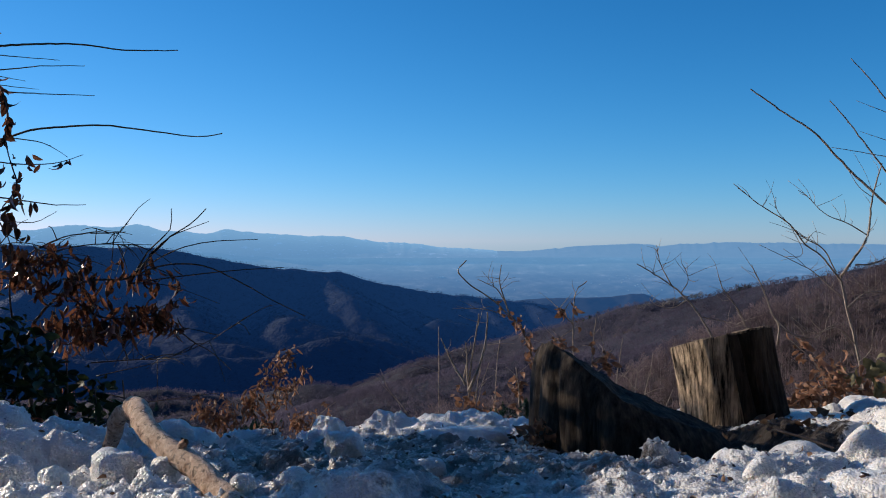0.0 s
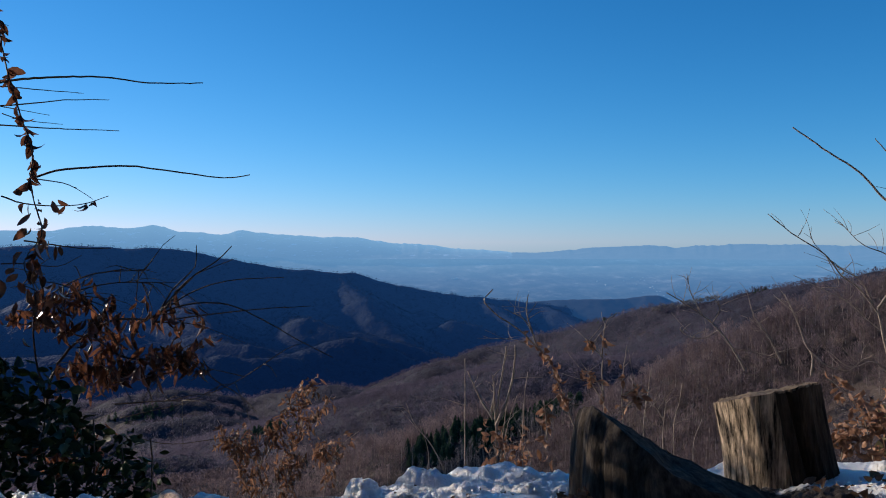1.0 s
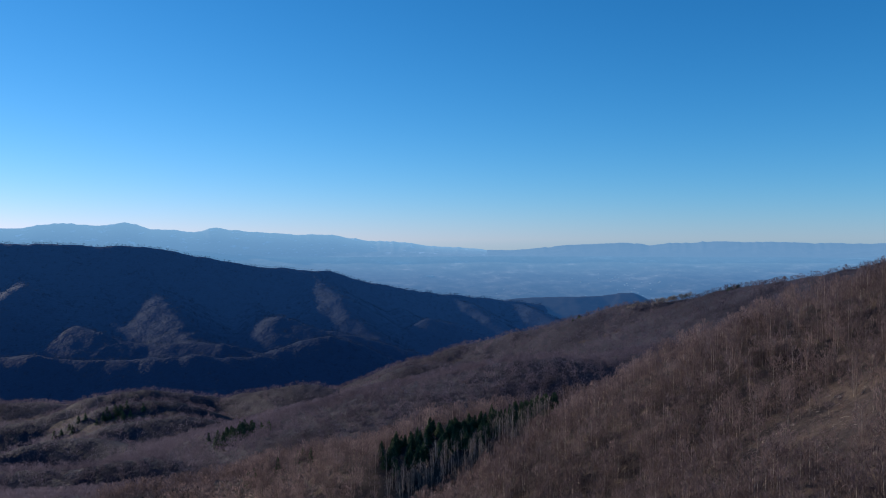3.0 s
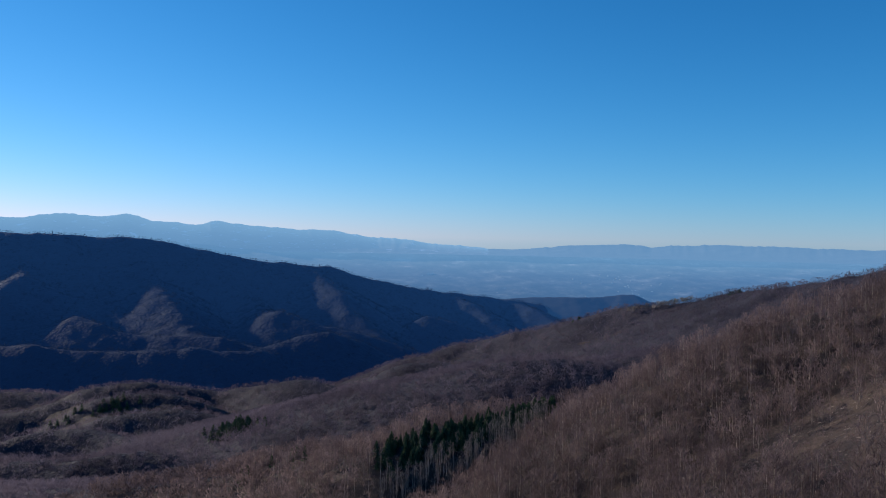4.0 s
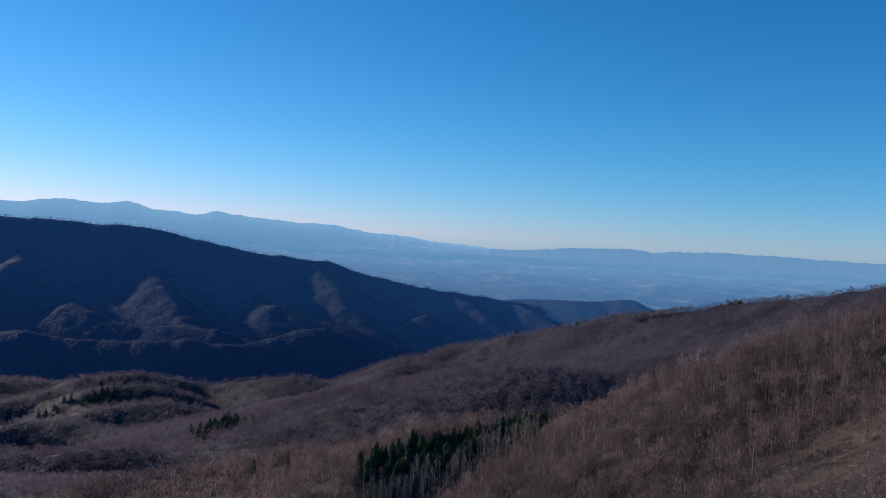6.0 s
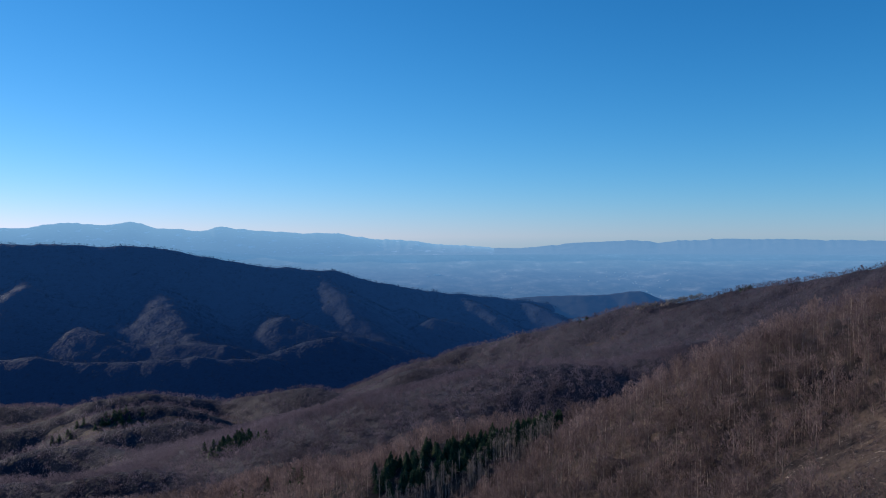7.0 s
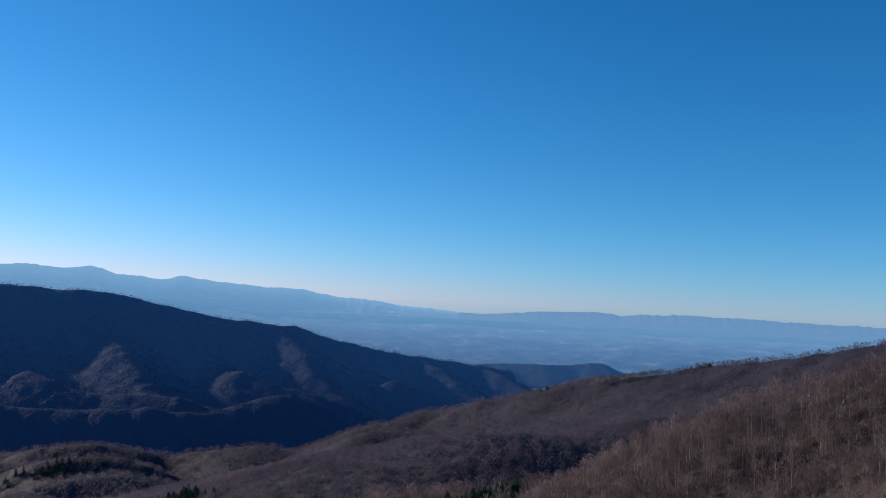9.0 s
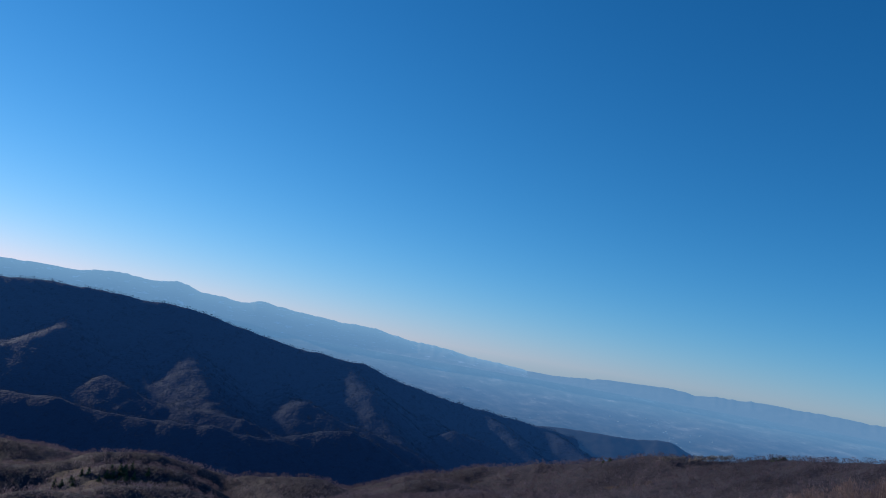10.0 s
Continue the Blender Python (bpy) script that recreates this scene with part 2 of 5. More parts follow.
# ---------------------------------------------------------------- the lie of the land
# Ridges: crest line in plan with its height, the fall of its flanks and the width of its rounded back.
RIDGES = [
    ([(726, 1150, -19), (665, 1230, -46), (606, 1300, -65), (561, 1425, -86), (513, 1500, -108), (415, 1600, -130), (332, 1680, -165), (233, 1720, -193), (117, 1760, -225), (20, 1780, -256), (-78, 1780, -298), (-126, 1760, -328)], 0.46, 35),
    ([(40, 933, -189), (77, 938, -157), (103, 942, -146), (122, 947, -141), (162, 956, -139), (202, 965, -142), (243, 974, -148), (287, 988, -138), (340, 1007, -134), (388, 1026, -128), (491, 1063, -116), (617, 1110, -100)], 0.29, 30),
    ([(270, 380, -4), (215, 420, -30), (175, 445, -52), (150, 465, -72), (123, 495, -92), (89, 520, -104), (57, 530, -110), (21, 528, -115.5), (-12, 512, -128), (-40, 500, -146)], 0.66, 20),
    ([(0, 0, -0.1), (20, 150, -60), (28, 300, -110), (21, 430, -145), (-38, 500, -168), (-60, 600, -195)], 0.4, 30),
    ([(-1018, 1478, -337), (-794, 1492, -338), (-690, 1520, -327), (-652, 1549, -317), (-606, 1588, -301), (-571, 1607, -295), (-522, 1621, -294), (-463, 1640, -304), (-411, 1658, -315)], 0.54, 30),
    ([(-883, 1655, -316), (-817, 1653, -320), (-745, 1661, -323), (-699, 1670, -332), (-653, 1679, -349)], 0.35, 30),
    ([(-542, 1477, -295), (-507, 1486, -289), (-475, 1495, -289), (-442, 1499, -292), (-400, 1493, -300), (-370, 1482, -309)], 0.57, 22),
    ([(-407, 1703, -332), (-335, 1651, -306), (-274, 1620, -293), (-227, 1599, -283), (-198, 1583, -277), (-159, 1567, -281), (-135, 1552, -285), (-83, 1525, -300)], 0.54, 30),
    ([(-495, 1375, -302), (-448, 1384, -299), (-409, 1393, -296), (-366, 1387, -296), (-340, 1381, -301), (-309, 1361, -308)], 0.54, 20),
    ([(-219, 1218, -300), (-161, 1237, -287), (-116, 1246, -276), (-66, 1235, -263), (-15, 1204, -245), (32, 1173, -230), (70, 1143, -207)], 0.5, 25),
    ([(-267, 1330, -290), (-237, 1339, -281), (-208, 1338, -279), (-183, 1333, -286), (-162, 1322, -298)], 0.55, 15),
    ([(-583, 1108, -285), (-549, 1127, -287), (-537, 1146, -283), (-516, 1166, -280), (-489, 1175, -278), (-458, 1175, -277), (-423, 1164, -280), (-385, 1143, -282)], 0.57, 22),
    ([(-360, 1092, -277), (-320, 1101, -274), (-287, 1100, -276), (-228, 1079, -277)], 0.5, 22),
    ([(-339, 842, -231), (-326, 852, -230), (-305, 861, -229), (-281, 866, -227), (-259, 865, -228), (-233, 855, -232), (-222, 844, -235)], 0.55, 18),
    ([(-449, 845, -235), (-410, 854, -235), (-376, 853, -233)], 0.5, 20),
    ([(-200, 600, -182), (-138, 600, -171), (-89, 580, -155), (-55, 560, -145), (-23, 530, -139)], 0.45, 20),
    ([(-380, 640, -204), (-277, 640, -200), (-162, 575, -186), (-100, 520, -176)], 0.3, 25),
    ([(350, 1176, -149), (404, 1195, -141), (460, 1214, -132), (526, 1232, -125), (585, 1251, -115), (633, 1260, -106), (714, 1268, -90)], 0.55, 20),
    ([(-39, 1435, -236), (-5, 1434, -220), (48, 1423, -213), (89, 1402, -213), (121, 1381, -219)], 0.5, 20),
    ([(0, 0, -0.1), (70, -5, -8), (170, 60, -15), (260, 200, -8), (310, 420, -2), (400, 700, -45), (640, 1000, -20)], 0.56, 14),
    ([(0, 0, -0.1), (-60, -40, -6), (-200, -60, -20)], 0.4, 10),
]
FAR_RIDGES = [
    ([(-1923, 2700, -27), (-1485, 2750, -12), (-1386, 2780, -4), (-1107, 2850, -12), (-926, 2900, -19), (-685, 2980, -70), (-587, 3000, -91), (-386, 3050, -112), (-326, 3080, -111), (-180, 3120, -157), (36, 3200, -201), (264, 3300, -227), (506, 3400, -265), (680, 3450, -297), (883, 3500, -367)], 0.8, 30),
    ([(-1245, 2667, -102), (-1178, 2505, -138), (-1192, 2395, -171), (-1264, 2296, -209)], 0.5, 18),
    ([(-1353, 2399, -195), (-1177, 2364, -210), (-1096, 2342, -217), (-1016, 2320, -239), (-978, 2308, -263)], 0.55, 22),
    ([(-1266, 2245, -275), (-1121, 2252, -270), (-1042, 2260, -258), (-977, 2248, -268), (-920, 2236, -289)], 0.6, 22),
    ([(-1024, 2701, -139), (-940, 2548, -192), (-840, 2365, -249)], 0.6, 16),
    ([(-901, 2739, -102), (-841, 2647, -147), (-739, 2473, -187), (-646, 2320, -234), (-590, 2229, -263)], 0.52, 20),
    ([(-922, 2277, -230), (-811, 2224, -260), (-700, 2201, -273), (-609, 2189, -272), (-564, 2188, -267), (-501, 2166, -272), (-395, 2143, -293)], 0.62, 16),
    ([(-561, 2869, -200), (-507, 2687, -224), (-454, 2546, -229), (-397, 2464, -227), (-299, 2412, -251), (-172, 2378, -273), (-39, 2344, -305)], 0.6, 18),
    ([(-428, 2094, -310), (-355, 2162, -281), (-293, 2191, -262), (-229, 2210, -256), (-197, 2219, -265), (-149, 2237, -284), (-74, 2265, -324)], 0.66, 20),
    ([(-1285, 2046, -274), (-1018, 2049, -284), (-938, 2052, -276), (-871, 2055, -289), (-748, 2052, -292), (-611, 2054, -288), (-551, 2057, -281), (-477, 2065, -290), (-383, 2083, -290)], 0.85, 25),
    ([(-513, 2046, -302), (-486, 2000, -322), (-463, 1949, -347)], 0.75, 14),
    ([(-380, 3046, -128), (-305, 2883, -160), (-256, 2742, -190), (-204, 2599, -236), (-106, 2456, -286)], 0.5, 18),
    ([(-52, 2906, -239), (-17, 2795, -264)], 0.55, 12),
    ([(-16, 2674, -289), (39, 2693, -251), (103, 2701, -271), (247, 2667, -316)], 0.6, 16),
    ([(164, 3191, -229), (212, 3089, -245), (274, 2957, -282), (329, 2825, -331)], 0.52, 17),
    ([(417, 3294, -256), (466, 3163, -270), (528, 3020, -308)], 0.52, 17),
]


def ridge_height(x, y, ridges, floor, soft):
    """The highest of all flanks at each place, blended softly where they meet."""
    x, y = np.asarray(x, float), np.asarray(y, float)
    tops = [floor + np.zeros_like(x)]
    for line, fall, back in ridges:
        best = np.full(x.shape, -1e9)
        for (x0, y0, z0), (x1, y1, z1) in zip(line, line[1:]):
            dx, dy = x1 - x0, y1 - y0
            s = np.clip(((x - x0) * dx + (y - y0) * dy) / (dx * dx + dy * dy), 0, 1)
            d = np.hypot(x - x0 - s * dx, y - y0 - s * dy)
            best = np.maximum(best, z0 + s * (z1 - z0) - fall * (np.sqrt(d * d + back * back) - back))
        tops.append(best)
    tops = np.stack(tops)
    peak = tops.max(0)
    return peak + soft * np.log(np.exp((tops - peak) / soft).sum(0)) - soft * 0.5 * (1 - np.exp(-np.hypot(x, y) / 40))


def land(x, y):
    """Height of the near land."""
    r = np.hypot(x, y)
    floor = np.maximum(-0.40 * r - 1.5, -430.0)
    z = ridge_height(x, y, RIDGES, floor, np.clip(r / 150, 0.15, 3.0))
    w = np.clip((r - 60) / 300, 0, 1)
    z = z + w * (fractal(x, y, 120, 4, 3, True) * 4 - np.clip((r - 560) / 300, 0, 1) * fractal(x, y, 160, 3, 8, True) * 4)
    near = np.clip(1 - (r - 2) / 30, 0, 1)
    step = np.clip((y - np.interp(x, [-1.3, -0.4, 0.1], [2.35, 2.45, 2.9])) / 0.8, 0, 1)
    z = z - near * step * step * (3 - 2 * step) * 0.85
    z = z + np.clip(1 - (r - 3.2) / 3, 0, 1) * (0.38 - 0.16 * np.clip(y, -0.5, 3.1))
    return z + near * fractal(x, y, 1.3, 3, 5) * 0.03


def far_land(x, y):
    """Height of the valley flank across."""
    z = ridge_height(x, y, FAR_RIDGES, np.full(np.shape(x), -460.0), 6.0)
    drop = np.clip((-30 - z) / 120, 0, 1)
    return z + drop * fractal(x, y, 260, 4, 21, True) * 7 + fractal(x, y, 60, 2, 31) * 4 + fractal(x, y, 26, 2, 33) * 3


def bearings(lo, hi, n):
    return np.linspace(radians(lo), radians(hi), n)


view = bearings(-36, 38, 480)
round_cols = np.concatenate([bearings(-174, -40, 46), view, bearings(44, 180, 46)])
v, f = sheet(round_cols, np.geomspace(0.3, 2050, 250), land, closed=True)
ground = new("ground", mesh_of("ground", v, f, LITTER, smooth=True))
tagged(ground, "brown leaf-littered hillside falling away below the snowy brow", "ground", kind="structure")

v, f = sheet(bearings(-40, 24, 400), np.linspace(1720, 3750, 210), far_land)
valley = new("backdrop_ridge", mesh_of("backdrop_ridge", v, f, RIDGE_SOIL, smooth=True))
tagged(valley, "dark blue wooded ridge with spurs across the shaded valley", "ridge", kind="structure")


def far_plain(x, y):
    r = np.hypot(x, y)
    s = np.clip((r - 3480) / 1320, -0.5, 1)
    z = r * (-0.087 + np.where(s > 0, 0.073 * np.abs(s) ** 0.8, 0.16 * s))
    z = z + fractal(x, y, 260, 4, 41) * 14 * (1 - 0.5 * s)
    left = np.clip((-x - 100) / 1500, 0, 1)
    z = z + left * np.clip((r - 3900) / 700, 0, 1) * 55 + fractal(x, y, 330, 3, 47) * 22 * np.clip((r - 4350) / 350, 0, 1)
    return z


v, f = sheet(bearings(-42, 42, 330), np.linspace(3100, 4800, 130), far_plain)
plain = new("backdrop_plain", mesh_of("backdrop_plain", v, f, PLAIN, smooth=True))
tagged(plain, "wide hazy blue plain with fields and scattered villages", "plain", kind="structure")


def range_line(x, y, spine, wobble):
    """Mountain range: height of the skyline along the bearing, falling to the front."""
    a, r = np.arctan2(x, y), np.hypot(x, y)
    crest = np.interp(a, [radians(p[0]) for p in spine], [p[1] for p in spine])
    crest = crest + wobble * (fractal(a * 57.3, a * 0, 2.2, 4, 52) + 0.6 * fractal(a * 57.3, a * 0, 0.55, 3, 55, True))
    s = np.clip((r - 4560) / 260, 0, 1)
    rug = fractal(x, y, 90, 4, 61, True)
    back = np.clip((r - 4820) / 60, 0, 1)
    return -90 + (crest + 90) * s ** 1.2 + rug * 7 * s * (1 - s) * 2 - back * 120


SNOWY = [(-46, 20), (-34, 50), (-25.1, 70), (-23.5, 90), (-22.5, 96), (-21.3, 79), (-20.3, 85), (-19.2, 102), (-18.6, 93), (-17.6, 65), (-16.2, 62), (-14.9, 49), (-13.6, 72), (-12.5, 63), (-11.0, 50), (-8.7, 34), (-5.6, 31), (-3.2, -2), (-0.9, -12), (0.7, -32), (4.6, -52), (7.0, -55), (8.9, -48), (10.8, -31), (12.4, -25), (14.2, -15), (16.1, -24), (20.0, -8), (23.1, -17), (28.4, -25), (46, -25)]
LEFT_RANGE = [p for p in SNOWY if p[0] < 3.5] + [(5.5, -60), (8, -88), (46, -90)]
RIGHT_HILLS = [(-46, -90), (0, -82), (4.5, -58)] + [p for p in SNOWY if p[0] > 6]
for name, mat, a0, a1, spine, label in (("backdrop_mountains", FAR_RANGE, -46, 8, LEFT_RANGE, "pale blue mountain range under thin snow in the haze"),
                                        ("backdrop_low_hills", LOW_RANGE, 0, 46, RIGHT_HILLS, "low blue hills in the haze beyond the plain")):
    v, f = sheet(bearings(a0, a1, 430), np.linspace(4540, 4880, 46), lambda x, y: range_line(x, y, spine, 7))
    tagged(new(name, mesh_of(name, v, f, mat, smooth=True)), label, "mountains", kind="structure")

# the knoll's blue glow is haze put into its emission
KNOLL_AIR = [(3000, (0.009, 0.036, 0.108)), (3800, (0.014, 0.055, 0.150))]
KNOLL = haze_glow(flat_mat("hazed_dark_wood", [(0.3, (0.012, 0.016, 0.018)), (0.7, (0.024, 0.028, 0.03))], 0.02), KNOLL_AIR)


def knoll_height(x, y):
    z = ridge_height(x, y, [([(300, 3500, -262), (420, 3490, -247), (560, 3480, -240), (680, 3459, -238), (800, 3480, -236), (880, 3490, -224), (925, 3490, -224), (990, 3500, -248), (1060, 3500, -280)], 0.42, 12)], np.full(x.shape, -420.0), 4.0)
    return z + fractal(x, y, 50, 3, 77) * 3


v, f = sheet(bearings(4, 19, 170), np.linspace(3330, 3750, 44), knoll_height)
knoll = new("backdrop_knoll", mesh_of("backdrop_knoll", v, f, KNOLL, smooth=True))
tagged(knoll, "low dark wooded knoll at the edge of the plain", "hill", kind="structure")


# ---------------------------------------------------------------- woods
def twig_tree(rng, tall, spread, blades, width, length, trunk=True, lift=0.66):
    """A bare tree: three-sided trunk with upswept slivers for its branches. Returns verts, tris, slots (0 twigs, 1 trunk)."""
    v, f, s = [], [], []
    if trunk:
        r, bend = 0.011 * tall, rng.normal(0, 0.03 * tall, 2)
        for k, (h, q) in enumerate(((0, 1.0), (0.45, 0.7), (0.9, 0.25))):
            for c in range(3):
                a = c * 2.094 + 0.4
                v.append((math.cos(a) * r * q + bend[0] * h, math.sin(a) * r * q + bend[1] * h, h * tall))
        for k in range(2):
            for c in range(3):
                a, b = k * 3 + c, k * 3 + (c + 1) % 3
                f += [(a, b, b + 3), (a, b + 3, a + 3)]
                s += [1, 1]
    for k in range(blades):
        # slivers spread through an egg-shaped crown, pointing up and outwards
        a, h = rng.uniform(0, 2 * math.pi), rng.uniform(-1, 1)
        q = rng.uniform(0.12, 1) ** 0.55
        ring = spread * q * math.sqrt(max(0.05, 1 - h * h)) * (1.0 if h > -0.2 else 0.8)
        mid = np.array([math.cos(a) * ring, math.sin(a) * ring, tall * (lift + (0.97 - lift) * h)])
        way = np.array([math.cos(a) * 0.7 * q, math.sin(a) * 0.7 * q, 1.0]) + rng.normal(0, 0.5, 3)
        way = way / np.linalg.norm(way) * length * rng.uniform(0.6, 1.3)
        side = rng.normal(0, 1, 3)
        side = side / np.linalg.norm(side) * width * rng.uniform(0.5, 1.4)
        n = len(v)
        v += [tuple(mid - way), tuple(mid + way * 0.6 + side), tuple(mid + way - side * 0.5)]
        f.append((n, n + 1, n + 2))
        s.append(0)
    return np.array(v), np.array(f), np.array(s)


def planted(templates, places, rng, low=0.75, high=1.2):
    """Joins copies of the templates, turned and sized at random, at places (n, 3)."""
    vs, fs, ss, at = [], [], [], 0
    pick = rng.integers(0, len(templates), len(places))
    for t, (tv, tf, ts) in enumerate(templates):
        p = places[pick == t]
        n = len(p)
        if not n:
            continue
        a, k = rng.uniform(0, 2 * math.pi, n), rng.uniform(low, high, n)
        c, s = np.cos(a)[:, None], np.sin(a)[:, None]
        x = (tv[None, :, 0] * c - tv[None, :, 1] * s) * k[:, None] + p[:, 0:1]
        y = (tv[None, :, 0] * s + tv[None, :, 1] * c) * k[:, None] + p[:, 1:2]
        z = tv[None, :, 2] * k[:, None] + p[:, 2:3]
        vs.append(np.stack([x, y, z], -1).reshape(-1, 3))
        fs.append((tf[None] + (np.arange(n) * len(tv))[:, None, None] + at).reshape(-1, 3))
        ss.append(np.tile(ts, n))
        at += n * len(tv)
    return np.concatenate(vs), np.concatenate(fs), np.concatenate(ss)


def scatter(rng, r0, r1, a0, a1, spacing, height, keep=None):
    """Random places over a sector of the plan, one to each spacing x spacing metres on the average."""
    area = 0.5 * (r1 * r1 - r0 * r0) * radians(a1 - a0)
    n = int(area / spacing ** 2)
    r, a = np.sqrt(rng.uniform(r0 * r0, r1 * r1, n)), rng.uniform(radians(a0), radians(a1), n)
    x, y = np.sin(a) * r, np.cos(a) * r
    if keep is not None:
        k = keep(x, y)
        x, y = x[k], y[k]
    return np.stack([x, y, height(x, y) - 0.3], -1)


rng = np.random.default_rng(7)


def stand_side(x, y):
    """Metres in front of (-) or behind (+) the line on which the conifers grow."""
    return y - (516 + 0.10 * x)


def off_stand(x, y):
    side = stand_side(x, y)
    return ~((x > -22) & (x < 94) & (side > -50 + 0.30 * x) & (side < 6))


def clearing(x, y):
    """Open ground on the near right slope, few trees."""
    return np.hypot((x - 155) / 42, (y - 312) / 32) < 1 + 0.35 * lattice(x / 14, y / 14, 3)


def near_keep(x, y):
    return off_stand(x, y) & (~clearing(x, y) | (rng.uniform(0, 1, x.shape) < 0.22))


wood_near = [twig_tree(rng, 12.5, 3.4, 126, 0.16, 1.05, lift=0.6) for _ in range(10)]
wood_edge = [twig_tree(rng, 11.5, 3.4, 22, 0.34, 1.2) for _ in range(8)]
wood_mid = [twig_tree(rng, 12, 4.4, 48, 0.36, 1.4, trunk=False, lift=0.6) for _ in range(8)]
wood_far = [twig_tree(rng, 12, 5.8, 23, 0.58, 1.8, trunk=False, lift=0.58) for _ in range(8)]
wood_ridge = [twig_tree(rng, 9.5, 6.8, 10, 1.05, 1.6, trunk=False, lift=0.5) for _ in range(8)]


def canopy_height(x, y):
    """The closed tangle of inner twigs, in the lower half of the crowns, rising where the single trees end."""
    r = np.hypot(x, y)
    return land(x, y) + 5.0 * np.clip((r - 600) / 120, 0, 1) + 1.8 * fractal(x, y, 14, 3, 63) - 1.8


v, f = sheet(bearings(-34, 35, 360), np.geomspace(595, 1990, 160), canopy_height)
canopy = new("wood_canopy", mesh_of("wood_canopy", v, f, SHADED_CANOPY, smooth=True))
tagged(canopy, "closed tangle of bare twigs over the hills, shade and haze in its colour", "woodland", kind="stuff")


def grow(name, label, r0, r1, a0, a1, spacing, trees, mats, height=land, keep=None, low=0.75, high=1.2):
    v, f, s = planted(trees, scatter(rng, r0, r1, a0, a1, spacing, height, keep), rng, low, high)
    return tagged(new(name, mesh_of(name, v, f, mats, s, smooth=True)), label, "woodland", kind="stuff")


grow("bare_wood", "bare brown deciduous trees covering the near slopes", 250, 640, -11, 36, 4.6, wood_near, [TWIGS, PALE_TRUNK], keep=near_keep, low=0.6, high=1.3)
grow("undergrowth", "low brown brush and saplings under the bare trees", 250, 540, -4, 36, 3.3, [twig_tree(rng, 2.6, 1.7, 10, 0.13, 0.6, trunk=False, lift=0.5) for _ in range(6)], [TWIGS, PALE_TRUNK])
grow("clearing_brush", "low dry brush and stubble on the open slope", 262, 385, 17, 36, 2.1, [twig_tree(rng, 1.1, 0.9, 9, 0.09, 0.4, trunk=False, lift=0.4) for _ in range(5)], [TWIGS, PALE_TRUNK])
grow("slope_wood", "bare brown trees on the steep slope below the brow", 125, 250, -32, 35, 6.0, wood_edge, [TWIGS, PALE_TRUNK], low=0.3, high=0.5)
grow("hollow_wood", "bare brown trees in the hollow beside the slope", 250, 430, -33, -11, 7.0, wood_edge, [TWIGS, PALE_TRUNK])
grow("lower_wood", "bare grey-brown trees closing the hollow", 430, 650, -33, -10, 5.2, wood_mid, [TWIGS, PALE_TRUNK])
# trees out of view behind the brow, added to dim the sky light
grow("unseen_brow_wood", "unseen bare trees added behind the brow to hold back sky light", 4, 40, 98, 245, 2.4, wood_near, [TWIGS, PALE_TRUNK], low=1.0, high=1.5)
grow("hillside_wood", "leafless grey-brown woodland over the middle hills", 640, 1150, -33, 35, 7.4, wood_mid, [HAZED_TWIGS, PALE_TRUNK])
grow("valley_wood", "leafless woodland on the far hills of the valley", 1150, 1950, -33, 34, 10.0, wood_far, [HAZED_TWIGS, PALE_TRUNK], low=0.75, high=1.05)
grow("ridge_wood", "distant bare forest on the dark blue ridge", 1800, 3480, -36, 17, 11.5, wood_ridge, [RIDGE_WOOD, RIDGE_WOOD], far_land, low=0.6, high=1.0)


def part(name, me, parent, label=""):
    ob = new(name, me)
    ob.parent = parent
    return tagged(ob, label)


def trunk_mesh(name, tall, radius, mat, sides=6):
    v, f = [], []
    for k, (h, q) in enumerate(((-0.05, 1.15), (0.25, 0.85), (0.6, 0.5), (1.0, 0.06))):
        for c in range(sides):
            a = c * 2 * math.pi / sides
            v.append((math.cos(a) * radius * q + 0.02 * tall * math.sin(h * 5), math.sin(a) * radius * q, h * tall))
    for k in range(3):
        for c in range(sides):
            f.append((k * sides + c, k * sides + (c + 1) % sides, (k + 1) * sides + (c + 1) % sides, (k + 1) * sides + c))
    return mesh_of(name, v, f, mat, smooth=True)


def conifer_crown(name, tall, spread):
    """Ragged drooping sprays round the stem, shorter to the top."""
    v, f = [], []
    for k in range(210):
        h = rng.uniform(0.06, 1.0)
        a, reach = rng.uniform(0, 2 * math.pi), spread * (1.04 - h) ** 0.75 * rng.uniform(0.6, 1.15)
        c, s, w = math.cos(a), math.sin(a), 0.3 + 0.75 * (1 - h)
        z0, z1 = h * tall + 0.25, h * tall - reach * rng.uniform(0.1, 0.5)
        n = len(v)
        v += [(c * 0.05, s * 0.05, z0), (c * reach - s * w * 0.5, s * reach + c * w * 0.5, z1), (c * reach * 1.1, s * reach * 1.1, z1 - 0.2), (c * reach + s * w * 0.5, s * reach - c * w * 0.5, z1)]
        f.append((n, n + 1, n + 2, n + 3))
    return mesh_of(name, v, f, NEEDLES)


def conifer(tall, spread):
    tree = tagged(new("conifer"), "dark green conifer among bare trees", "tree", "conifers on the slope")
    part("trunk", trunk_mesh("conifer_trunk", tall, 0.13, PALE_TRUNK), tree)
    part("crown", conifer_crown("conifer_crown", tall, spread), tree, "dense dark green needles")
    return tree


